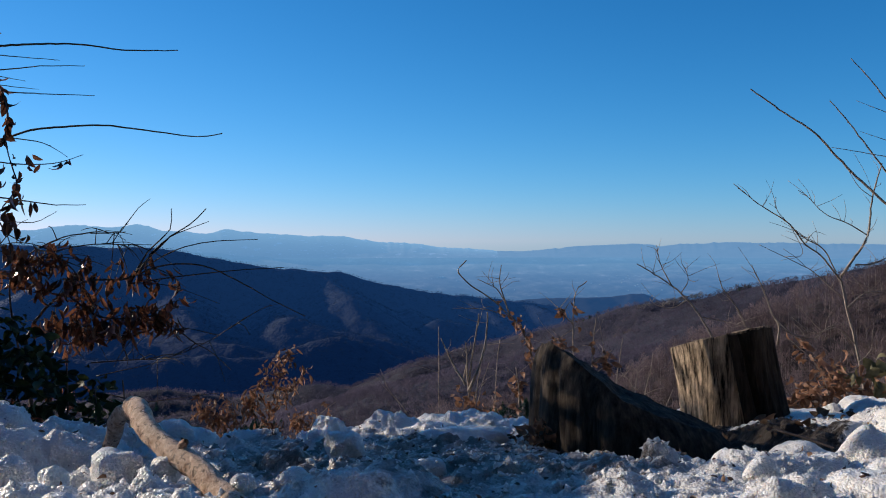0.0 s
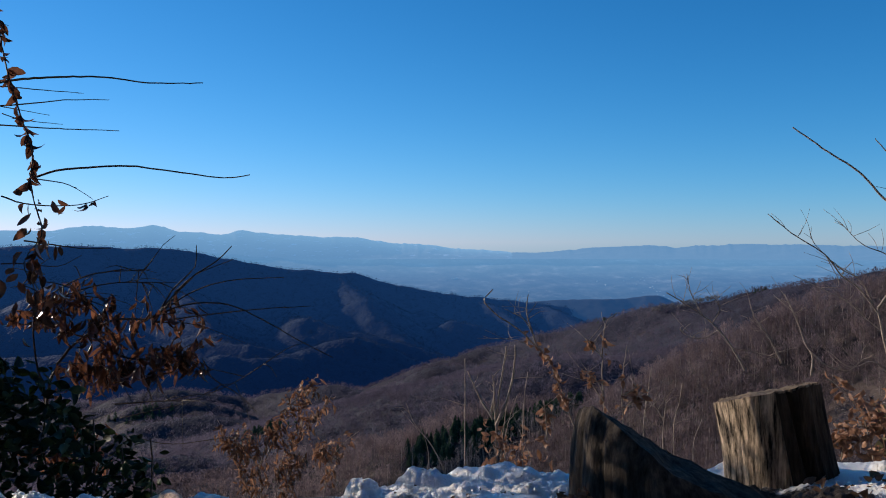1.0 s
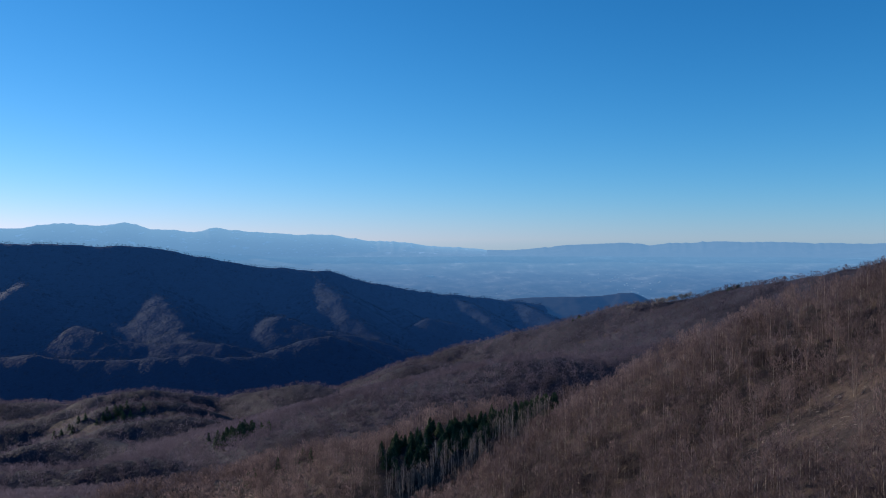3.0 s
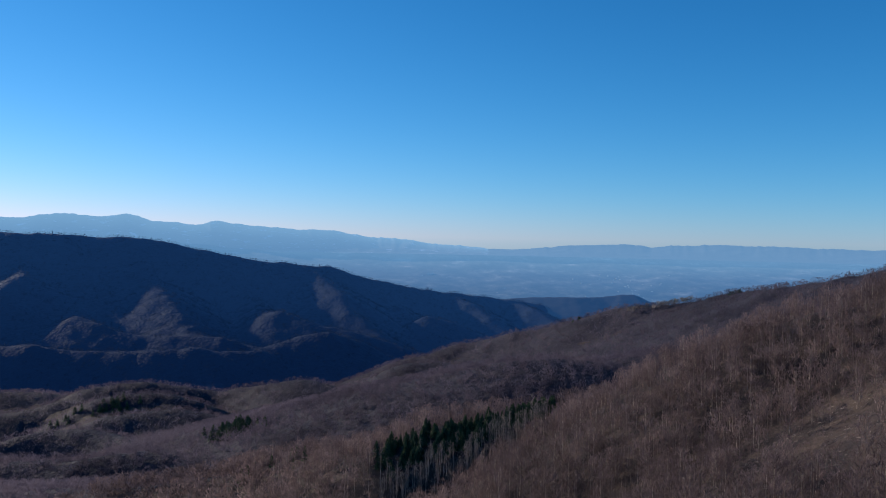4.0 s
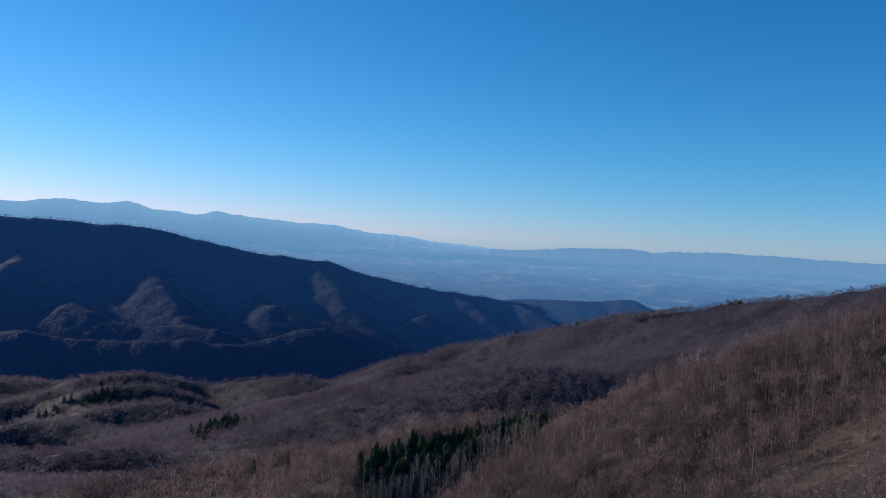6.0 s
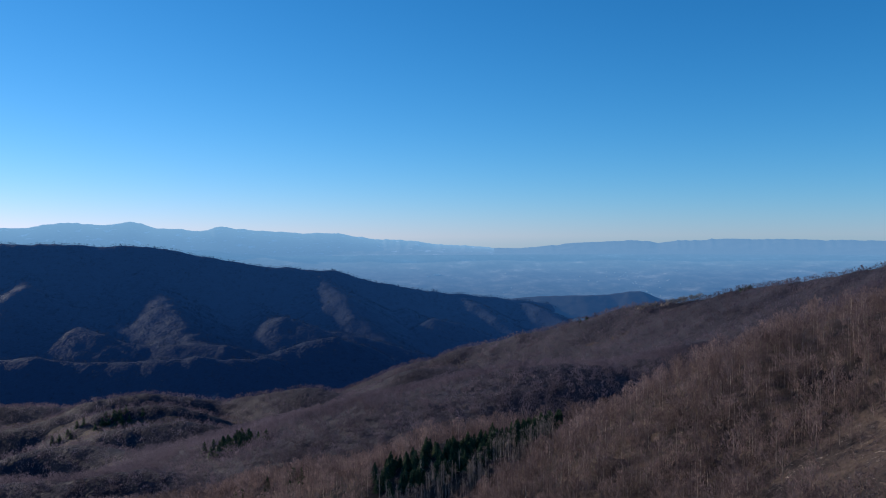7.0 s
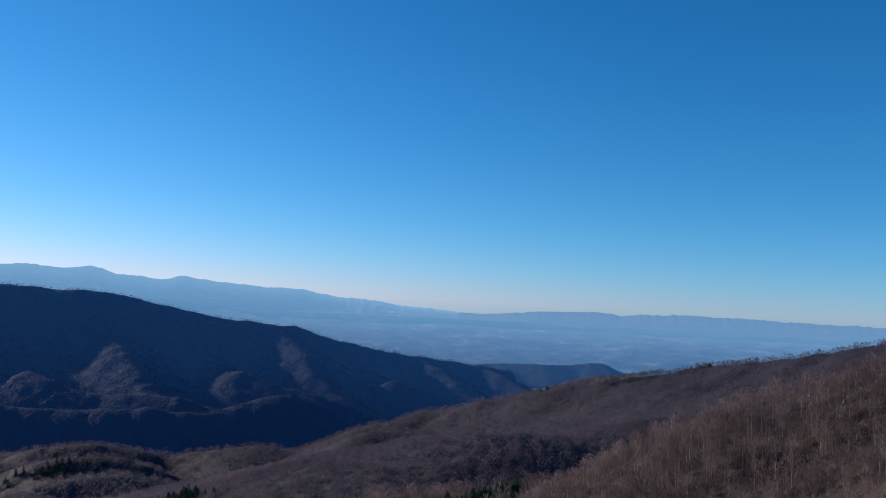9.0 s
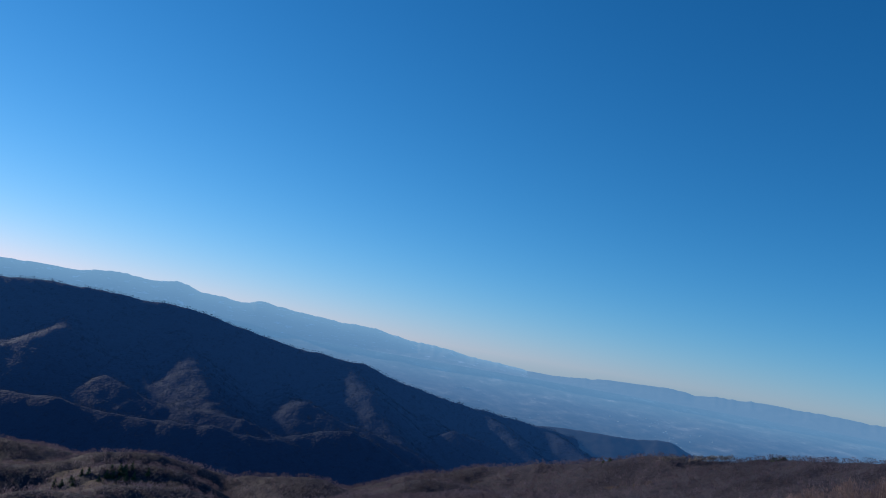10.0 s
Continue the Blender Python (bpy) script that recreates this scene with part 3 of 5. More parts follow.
def birch(tall):
    tree = tagged(new("birch"), "slender pale-barked birch with bare twigs", "tree", "birches below the conifers")
    part("trunk", trunk_mesh("birch_trunk", tall, 0.14, BIRCH), tree)
    v, f, s = twig_tree(rng, tall, 1.7, 90, 0.11, 0.9, trunk=False, lift=0.6)
    part("crown", mesh_of("birch_crown", v, f, PALE_TRUNK), tree)
    return tree


def plant(kinds, spots, low, high):
    """Copies of the kinds at the spots; the first of each kind stands at a spot itself."""
    for k, (x, y) in enumerate(spots):
        z = float(land(np.array([x]), np.array([y]))[0]) - 0.2
        size, turn = rng.uniform(low, high), rng.uniform(0, 360)
        m = pose(x, y, z, 0, 0, turn) @ Matrix.Scale(size, 4)
        if k < len(kinds):
            kinds[k].matrix_basis = m
        else:
            t = copy_thing(kinds[k % len(kinds)], Matrix())
            t.matrix_basis = m


spots = []
while len(spots) < 190:
    x = rng.uniform(-20, 90)
    spots.append((x, 516 + 0.10 * x + rng.uniform(-25 + 0.24 * x, 4)))
plant([conifer(8.0, 2.9), conifer(7.0, 2.6), conifer(8.8, 3.1)], spots, 0.95, 1.3)
spots = []
spots += [(-203 + rng.normal(0, 13), 962 + rng.normal(0, 16)) for _ in range(58)]
spots += [(-514 + rng.normal(0, 15), 1448 + rng.normal(0, 12)) for _ in range(16)]
spots += [(-583 + rng.normal(0, 18), 1435 + rng.normal(0, 12)) for _ in range(8)]
plant([conifer(9.0, 3.5), conifer(8.0, 3.2), conifer(9.5, 3.6)], spots, 1.5, 2.0)
spots = [(rng.uniform(-115, -52), 575 + rng.normal(0, 8)) for _ in range(14)]
plant([conifer(8.0, 2.4), conifer(9.0, 2.6)], spots, 0.95, 1.3)
spots = [(558 + rng.normal(0, 9), 1420 + rng.normal(0, 8)) for _ in range(8)] + [(320 + rng.normal(0, 5), 1640 + rng.normal(0, 6)) for _ in range(4)]
plant([conifer(7.0, 3.6), conifer(6.0, 3.2)], spots, 1.35, 1.6)

spots = []
while len(spots) < 210:
    x = rng.uniform(-18, 84)
    spots.append((x, 516 + 0.10 * x - 37 + 0.29 * x + rng.normal(0, 7)))
plant([birch(13.0), birch(11.5), birch(12.0)], spots, 0.8, 1.2)

# pale bare trees stand in for a sunlit band high on the far shoulder
pale = [twig_tree(rng, 7, 3.6, 26, 0.5, 1.6, trunk=False, lift=0.55) for _ in range(4)]
n = 90
x = rng.uniform(400, 505, n)
y = 1542 - 0.55 * (x - 400) + rng.normal(0, 5, n)
v, f, s = planted(pale, np.stack([x, y, land(x, y) + 8.5], -1), rng)
tagged(new("sunlit_band_trees", mesh_of("sunlit_band_trees", v, f, [PALE_TRUNK, PALE_TRUNK], s)), "pale bare trees standing in for a sunlit band on the far shoulder", "woodland", kind="stuff")

# windfall and cut brush lying on the open ground of the near slope
n = 620
a = rng.uniform(0, 2 * math.pi, n)
x, y = 155 + 42 * np.sqrt(rng.uniform(0, 1, n)) * np.cos(a), 312 + 32 * np.sqrt(rng.uniform(0, 1, n)) * np.sin(a)
z = land(x, y) + 0.12
turn, long, thick = rng.normal(0.5, 1.1, n), rng.uniform(0.5, 2.4, n), rng.uniform(0.03, 0.085, n)
dx, dy = np.cos(turn) * long / 2, np.sin(turn) * long / 2
v, f = [], []
for sign in (-1, 1):
    ends = np.stack([x + sign * dx, y + sign * dy, land(x + sign * dx, y + sign * dy) + 0.15], -1)
    for ox, oz in ((-1, -0.6), (1, -0.6), (0, 1)):
        v.append(ends + np.stack([-np.sin(turn) * thick * ox, np.cos(turn) * thick * ox, thick * oz], -1))
v = np.stack(v, 1).reshape(-1, 3)
for k in range(3):
    f.append(np.stack([np.arange(n) * 6 + k, np.arange(n) * 6 + (k + 1) % 3, np.arange(n) * 6 + 3 + (k + 1) % 3, np.arange(n) * 6 + 3 + k], -1))
logs = new("fallen_logs", mesh_of("fallen_logs", v, np.concatenate(f), PALE_TRUNK))
tagged(logs, "pale fallen logs and brush on the open slope", "logs", kind="stuff")

# houses far out on the plain, haze added to their walls as glow
HOUSE = haze_glow(flat_mat("hazed_pale_wall", [(0.3, (0.12, 0.115, 0.11)), (0.7, (0.26, 0.25, 0.235))], 0.05, by_island=0.3), [(3300, (0.03, 0.11, 0.25)), (4800, (0.12, 0.27, 0.48))])
n = 70
r, a = rng.uniform(3560, 4250, n), np.radians(np.where(rng.uniform(0, 1, n) < 0.55, rng.normal(14.2, 1.8, n), rng.uniform(-8, 26, n)))
x, y, wide, high = np.sin(a) * r, np.cos(a) * r, rng.uniform(1.2, 2.8, n), rng.uniform(1.2, 2.4, n)
x, y, wide, high = np.append(x, [66, 78, 90]), np.append(y, [4150, 4155, 4160]), np.append(wide, [6, 4, 5]), np.append(high, [3.5, 3, 3.5])
z = far_plain(x, y)
v = np.stack([np.stack([x + sx * wide, y + sy * 4, z - 4 + sz * (4 + high) + top * 0], -1) for sz in (0, 1) for sx, sy, top in ((-1, -1, 0), (1, -1, 0), (1, 1, 0), (-1, 1, 0))]
             + [np.stack([x + sx * wide, y, z + high * 1.5], -1) for sx in (-1, 1)], 1).reshape(-1, 3)
f = np.array([(0, 1, 5, 4), (1, 2, 6, 5), (2, 3, 7, 6), (3, 0, 4, 7), (4, 5, 9, 8), (6, 7, 8, 9), (5, 6, 9, 9), (7, 4, 8, 8)])[:6]
f = (f[None] + (np.arange(len(x)) * 10)[:, None, None]).reshape(-1, 4)
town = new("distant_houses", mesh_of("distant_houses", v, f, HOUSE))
tagged(town, "tiny pale houses of villages far out on the plain", "houses", kind="stuff")


# ---------------------------------------------------------------- the brow: snow, stumps, twigs and leaves
def snow_mat(trampled):
    m, n, l, b = material("old_crusted_snow" if trampled else "clean_refrozen_snow", 0.30)
    dirt = grain(m, 10, 8, rough=0.75, warp=0.6)

    def patch(x, y, wide, deep, near, inside, outside):
        """Dirt, and in the middle also shade, added by the distance from a trampled or thawed place."""
        co, off, far, span = n.new("ShaderNodeTexCoord"), n.new("ShaderNodeMapping"), n.new("ShaderNodeVectorMath"), n.new("ShaderNodeMapRange")
        far.operation = "LENGTH"
        off.inputs["Location"].default_value = (-x / wide, -y / deep, 0)
        off.inputs["Scale"].default_value = (1 / wide, 1 / deep, 0)
        span.inputs["From Min"].default_value, span.inputs["From Max"].default_value = near, 1.0
        span.inputs["To Min"].default_value, span.inputs["To Max"].default_value = inside, outside
        l.new(co.outputs["Object"], off.inputs[0])
        l.new(off.outputs[0], far.inputs[0])
        l.new(far.outputs["Value"], span.inputs["Value"])
        return span.outputs[0]

    def plus(a, c):
        q = n.new("ShaderNodeMath")
        l.new(a, q.inputs[0])
        l.new(c, q.inputs[1])
        return q.outputs[0]
    ice = plus(dirt, patch(0.05, 1.85, 0.75, 0.80, 0.5, 0.20, -0.18))      # half-melted, trampled middle; dirt made stronger to stand for its shade too
    soil = plus(dirt, patch(0.76, 2.36, 0.50, 0.54, 0.62, 0.28, -0.25))     # bare soil and bark round the stumps
    speck = grain(m, 42, 4, rough=0.75)
    c = ramp(m, grain(m, 7, 5), [(0.3, (0.90, 0.875, 0.85)), (0.6, (0.96, 0.93, 0.89))])
    if not trampled:
        ice, soil = grain(m, 3, 4), grain(m, 2, 3)
    c = mix(m, ramp(m, ice, [(0.45 if trampled else 0.62, (0, 0, 0)), (0.64 if trampled else 0.85, (0.88, 0.88, 0.88))]), c, ramp(m, grain(m, 14, 4), [(0.4, (0.10, 0.070, 0.046)), (0.62, (0.40, 0.335, 0.285))]))
    c = mix(m, ramp(m, soil, [(0.46 if trampled else 0.75, (0, 0, 0)), (0.56 if trampled else 0.9, (0.96, 0.96, 0.96))]), c, (0.035, 0.025, 0.019))
    c = mix(m, ramp(m, speck, [(0.64 if trampled else 0.74, (0, 0, 0)), (0.70 if trampled else 0.78, (0.8, 0.8, 0.8))]), c, (0.07, 0.05, 0.035))
    c = mix(m, 1.0, c, ramp(m, grain(m, 140, 3, rough=0.7), [(0.30, (0.88, 0.88, 0.88)), (0.56, (1.05, 1.045, 1.04))]), "MULTIPLY")
    l.new(c, b.inputs["Base Color"])
    b.inputs["Subsurface Weight"].default_value = 0.4
    b.inputs["Subsurface Radius"].default_value = (1.0, 1.1, 1.25)
    b.inputs["Subsurface Scale"].default_value = 0.012
    if trampled:                                    # soil is dull, ice glints
        l.new(ramp(m, soil, [(0.46, (0.5, 0.5, 0.5)), (0.56, (0.03, 0.03, 0.03))]), b.inputs["Specular IOR Level"])
        l.new(ramp(m, soil, [(0.46, (0.4, 0.4, 0.4)), (0.56, (0, 0, 0))]), b.inputs["Subsurface Weight"])
    grains = n.new("ShaderNodeTexVoronoi")          # coarse refrozen grains that glint
    co = n.new("ShaderNodeTexCoord")
    grains.inputs["Scale"].default_value, grains.inputs["Randomness"].default_value = 210, 1.0
    l.new(co.outputs["Object"], grains.inputs["Vector"])
    fine, coarse = n.new("ShaderNodeBump"), n.new("ShaderNodeBump")
    fine.invert = True
    fine.inputs["Strength"].default_value, fine.inputs["Distance"].default_value = 0.8, 0.006
    coarse.inputs["Strength"].default_value, coarse.inputs["Distance"].default_value = 0.7, 0.010
    l.new(grains.outputs["Distance"], fine.inputs["Height"])
    l.new(grain(m, 95, 5, rough=0.85), coarse.inputs["Height"])
    l.new(coarse.outputs[0], fine.inputs["Normal"])
    l.new(fine.outputs[0], b.inputs["Normal"])
    return m


def wood_mat(name, dark, light, rough=0.85, long=(14, 14, 1.6), worn=0.7, flecks=0.0, span=(0.35, 0.55, 0.68)):
    """Weathered wood: fibres along z."""
    m, n, l, b = material(name, rough)
    b.inputs["Specular IOR Level"].default_value = 0.12
    c = ramp(m, grain(m, 3, 8, stretch=long, rough=0.7), [(span[0], dark), (span[1], tuple((a + b2) / 2 for a, b2 in zip(dark, light))), (span[2], light)])
    c = mix(m, worn, c, ramp(m, grain(m, 9, 4), [(0.3, (0.45, 0.43, 0.42)), (0.65, (1.15, 1.1, 1.05))]), "MULTIPLY")
    if flecks:
        c = mix(m, ramp(m, grain(m, 62, 4, rough=0.7, warp=0.4), [(0.55, (0, 0, 0)), (0.62, (flecks,) * 3)]), c, (0.10, 0.055, 0.035))
    l.new(c, b.inputs["Base Color"])
    bump(m, grain(m, 5, 8, stretch=long, rough=0.75), 0.9, 0.012)
    return m


SNOW, CLEAN_SNOW = snow_mat(True), snow_mat(False)
OLD_WOOD = wood_mat("weathered_stump_wood", (0.020, 0.014, 0.010), (0.78, 0.61, 0.44), long=(20, 20, 1.8), span=(0.40, 0.52, 0.62))
ROT_WOOD = wood_mat("dark_rotten_wood", (0.012, 0.010, 0.009), (0.15, 0.12, 0.095))
# bark with the shade of the stump's sunless side in its colour
SHADED_BARK = wood_mat("shaded_stump_bark", (0.016, 0.012, 0.010), (0.10, 0.078, 0.060))
CUT_WOOD = wood_mat("sawn_grey_wood", (0.10, 0.075, 0.055), (0.30, 0.235, 0.17), long=(10, 10, 10))
PEELED = wood_mat("peeled_branch_wood", (0.40, 0.22, 0.13), (0.97, 0.76, 0.57), 0.38, long=(22, 9, 22), worn=0.2, flecks=0.85)
BARK = flat_mat("twig_bark", [(0.3, (0.045, 0.032, 0.026)), (0.7, (0.10, 0.075, 0.06))], 30, 0.7)
PALE_BARK = flat_mat("pale_sapling_bark", [(0.3, (0.17, 0.135, 0.11)), (0.7, (0.38, 0.31, 0.25))], 25, 0.7, height=(60, 0.4, 0.002))
BUSH_LEAF = flat_mat("russet_dry_leaf", [(0.3, (0.08, 0.034, 0.021)), (0.7, (0.20, 0.082, 0.044))], 25, 0.28, by_island=0.6, through_light=0.42)
TAN_LEAF = flat_mat("tan_dry_leaf", [(0.3, (0.19, 0.090, 0.052)), (0.7, (0.37, 0.205, 0.125))], 25, 0.6, by_island=0.45, through_light=0.3)
LITTER_LEAF = flat_mat("wet_fallen_leaf", [(0.3, (0.10, 0.055, 0.032)), (0.7, (0.26, 0.15, 0.09))], 25, 0.55, by_island=0.5)
GREEN_LEAF = flat_mat("evergreen_leaf", [(0.3, (0.010, 0.019, 0.007)), (0.7, (0.03, 0.05, 0.014))], 20, 0.6, by_island=0.5, through_light=0.2)
FADED_LEAF = flat_mat("yellow_green_leaf", [(0.3, (0.09, 0.085, 0.038)), (0.7, (0.22, 0.19, 0.10))], 20, 0.5, by_island=0.4, through_light=0.3)


def billow(x, y, size, octaves, seed):
    """Rounded knobs parted by creases, 0..1."""
    out, amp, total = 0, 1.0, 0.0
    for k in range(octaves):
        out = out + amp * np.abs(lattice(x / size + 5.7 * k, y / size + 3.1 * k, seed + k))
        total, amp, size = total + amp, amp * 0.55, size * 0.5
    return out / total


# single large lumps: x, y, radius, height
LUMPS = [(-0.70, 1.66, 0.06, 0.05), (-0.92, 1.72, 0.10, 0.05), (-0.80, 1.60, 0.07, 0.05), (0.48, 1.66, 0.032, 0.05), (0.70, 1.68, 0.085, 0.045), (1.12, 2.20, 0.10, 0.05),
         (1.30, 2.22, 0.11, 0.07), (-0.34, 2.62, 0.09, 0.05), (-0.12, 2.85, 0.10, 0.04), (0.12, 3.02, 0.16, 0.05), (-0.66, 2.28, 0.10, 0.05), (-0.28, 1.62, 0.05, 0.045)]


def snow_height(x, y):
    """Lumpy crusted snow sloping to the brow, banked up to one side, breaking off behind."""
    z = 0.42 - 0.16 * np.clip(y, -0.4, 3.4)
    side = np.clip((-0.70 - x + 0.08 * fractal(x, y, 0.3, 2, 71)) / 0.22, 0, 1)
    z = z + 0.075 * side ** 0.8 * np.clip((y - 1.35) / 0.35, 0, 1) * np.clip((2.25 - y) / 0.25, 0, 1)
    z = z + 0.05 * np.clip((x - 0.95) / 0.3, 0, 1) * np.clip((y - 1.6) / 0.8, 0, 1)
    lumps = np.random.default_rng(11)
    made = list(LUMPS)
    for _ in range(260):
        cx, cy = lumps.uniform(-1.6, 1.9), lumps.uniform(0.9, 3.1)
        big = 0.03 + 0.06 * lumps.uniform() ** 2.0
        if -0.4 < cx < 0.8 and cy > 1.4:
            big *= 0.7
        made.append((cx, cy, big, big * lumps.uniform(0.3, 0.75)))
    top = np.zeros_like(x)
    for cx, cy, big, high in made:
        d = np.hypot(x - cx, y - cy) / big * (1 + 0.3 * lattice(x / big * 1.2 + cx * 9, y / big * 1.2, 5))
        top = np.maximum(top, high * np.clip(1 - d ** 3, 0, 1) ** 0.6 * (1 + 0.22 * lattice(x / 0.028 + cx, y / 0.028, 6)))
    thaw = np.exp(-((x - 0.80) / 0.36) ** 2 - ((y - 2.2) / 0.45) ** 2)
    bed = np.exp(-((x + 0.28 + 0.62 * (y - 1.22)) / 0.09) ** 2) * np.clip((1.85 - y) / 0.1, 0, 1)      # pressed flat under the branch
    z = z + top * (1 - thaw) * (1 - bed) - 0.012 * bed
    crumb = np.clip(fractal(x, y, 0.45, 2, 83) * 1.4 + 0.65, 0.12, 1)
    z = z + crumb * (0.034 * billow(x, y, 0.075, 3, 91) + 0.022 * billow(x, y, 0.030, 2, 95)) + 0.009 * billow(x, y, 0.021, 2, 97) - 0.018
    # melted hollow round the two stumps
    z = z - 0.085 * np.exp(-(((x - 0.68) / 0.36) ** 2 + ((y - 2.30) / 0.36) ** 2))
    edge = np.interp(x, [-2.5, -0.86, -0.74, -0.56, -0.42, -0.30, 0.10, 0.90, 2.5], [2.25, 2.2, 2.45, 2.28, 2.28, 2.68, 3.14, 3.08, 3.14]) + 0.04 * fractal(x, x * 0, 0.3, 3, 99)
    over = np.clip(y - edge, 0, 1)
    rim = np.hypot((x - 0.1) / 2.6, (y - 1.4) / 2.6) + 0.10 * fractal(x, y, 0.8, 3, 109)      # the patch thins out to bare litter
    return z - 4.0 * over ** 2 - 0.01 - 0.6 * np.clip(rim - 0.95, 0, 1)


def snow_bank():
    xs = np.concatenate([np.linspace(-3.2, -1.75, 18)[:-1], np.linspace(-1.75, 2.0, 490), np.linspace(2.0, 3.4, 18)[1:]])
    ys = np.concatenate([np.linspace(-1.2, 1.0, 22)[:-1], np.linspace(1.0, 3.45, 300)])
    x, y = np.meshgrid(xs, ys)
    v = np.stack([x, y, snow_height(x, y)], -1).reshape(-1, 3)
    nc, nr = len(xs), len(ys)
    i, j = np.meshgrid(np.arange(nr - 1), np.arange(nc - 1), indexing="ij")
    f = np.stack([i * nc + j, i * nc + j + 1, (i + 1) * nc + j + 1, (i + 1) * nc + j], -1).reshape(-1, 4)
    ob = new("snow_bank", mesh_of("snow_bank", v, f, SNOW, smooth=True))
    return tagged(ob, "lumpy dirty old snow crust along the brow", "snow", kind="stuff")


snow_bank()


def snow_chunk(x, y, wide, deep, high, seed, label, sink=0.3, turn=0.0, boxy=3.2):
    """A rounded, refrozen block of snow: a ball squared off and eaten into hollows."""
    nu, nv = 44, 24
    u, w = np.meshgrid(np.linspace(0, 2 * math.pi, nu, endpoint=False), np.linspace(-math.pi / 2, math.pi / 2, nv))
    d = np.stack([np.cos(w) * np.cos(u), np.cos(w) * np.sin(u), np.sin(w)], -1)
    d = d / (np.abs(d) ** boxy).sum(-1, keepdims=True) ** (1 / boxy)
    dent = fractal(d[..., 0] * 1.3 + seed, d[..., 1] * 1.3 + d[..., 2] * 0.9, 1.0, 2, seed) * 0.30
    crust = billow(d[..., 0] * 3 + seed, d[..., 1] * 3 + d[..., 2] * 2.3, 1.0, 3, seed + 5) * 0.10
    p = d * (1 + dent + crust)[..., None] * np.array([wide / 2, deep / 2, high / 2]) * 0.92
    c, s = math.cos(turn), math.sin(turn)
    z = float(snow_height(np.array([x]), np.array([y]))[0]) + high * (0.5 - sink)
    v = np.stack([p[..., 0] * c - p[..., 1] * s, p[..., 0] * s + p[..., 1] * c, p[..., 2]], -1).reshape(-1, 3)
    i, j = np.meshgrid(np.arange(nv - 1), np.arange(nu), indexing="ij")
    j2 = (j + 1) % nu
    f = np.stack([i * nu + j, i * nu + j2, (i + 1) * nu + j2, (i + 1) * nu + j], -1).reshape(-1, 4)
    ob = new("snow_chunk", mesh_of("snow_chunk", v, f, CLEAN_SNOW, smooth=True))
    ob.matrix_basis = pose(x, y, z)
    return tagged(ob, label, "snow", "snow chunks on the brow")


snow_chunk(-0.533, 1.415, 0.084, 0.076, 0.072, 200, "square pale block of refrozen snow", 0.12, -0.60, 2.7)
snow_chunk(-0.451, 1.425, 0.050, 0.045, 0.049, 213, "small icy block of snow beside the branch", 0.20, 0.10, 2.5)
snow_chunk(-1.158, 2.295, 0.093, 0.083, 0.115, 226, "rounded icy lump of snow on the bank", 0.52, -0.40, 2.4)
snow_chunk(-0.700, 1.390, 0.085, 0.080, 0.105, 239, "rounded lump of bluish old snow on the bank", 0.50, 0.30, 2.2)
snow_chunk(-0.592, 1.320, 0.050, 0.045, 0.060, 252, "rounded lump of bluish old snow", 0.30, -0.20, 2.4)
snow_chunk(-0.598, 1.236, 0.061, 0.055, 0.041, 265, "sunlit crusty lump of snow", 0.35, 0.50, 2.3)
snow_chunk(-0.539, 1.225, 0.038, 0.034, 0.029, 278, "small sunlit crusty lump of snow", 0.35, -0.00, 2.3)
snow_chunk(-0.652, 2.128, 0.103, 0.093, 0.086, 291, "smooth low slab of snow at the edge", 0.52, -0.50, 2.5)
snow_chunk(-0.581, 2.127, 0.029, 0.026, 0.040, 304, "small knob of ice at the edge", 0.20, 0.20, 2.3)
snow_chunk(-0.267, 2.118, 0.092, 0.083, 0.082, 317, "smooth rounded lump of snow at the edge", 0.52, -0.30, 2.4)
snow_chunk(-0.175, 1.800, 0.088, 0.079, 0.088, 330, "rounded bluish lump of snow", 0.35, 0.40, 2.4)
snow_chunk(0.102, 2.383, 0.265, 0.144, 0.085, 343, "long smooth slab of snow behind the trampled ice", 0.52, 0.00, 2.5)
snow_chunk(-0.106, 2.427, 0.040, 0.036, 0.046, 356, "small knob of ice", 0.20, 0.60, 2.3)
snow_chunk(0.582, 1.401, 0.069, 0.062, 0.059, 369, "smooth egg-shaped lump of sunlit snow", 0.30, 0.10, 2.2)
snow_chunk(0.912, 1.951, 0.156, 0.140, 0.110, 382, "crusty ridge of sunlit snow", 0.52, 0.00, 2.2)
snow_chunk(0.387, 1.364, 0.032, 0.029, 0.034, 395, "small crusty knob of snow", 0.20, 0.30, 2.2)
snow_chunk(1.024, 1.865, 0.139, 0.125, 0.142, 408, "large sunlit mound of crusty snow", 0.52, 0.00, 2.2)
snow_chunk(0.007, 1.541, 0.063, 0.057, 0.061, 421, "grainy dirty lump of ice", 0.40, 0.50, 2.2)
snow_chunk(-0.217, 1.350, 0.064, 0.058, 0.049, 434, "grainy icy lump of old snow", 0.40, 0.00, 2.2)
snow_chunk(-0.291, 1.308, 0.041, 0.037, 0.041, 447, "bright grainy lump of ice", 0.35, -0.50, 2.2)


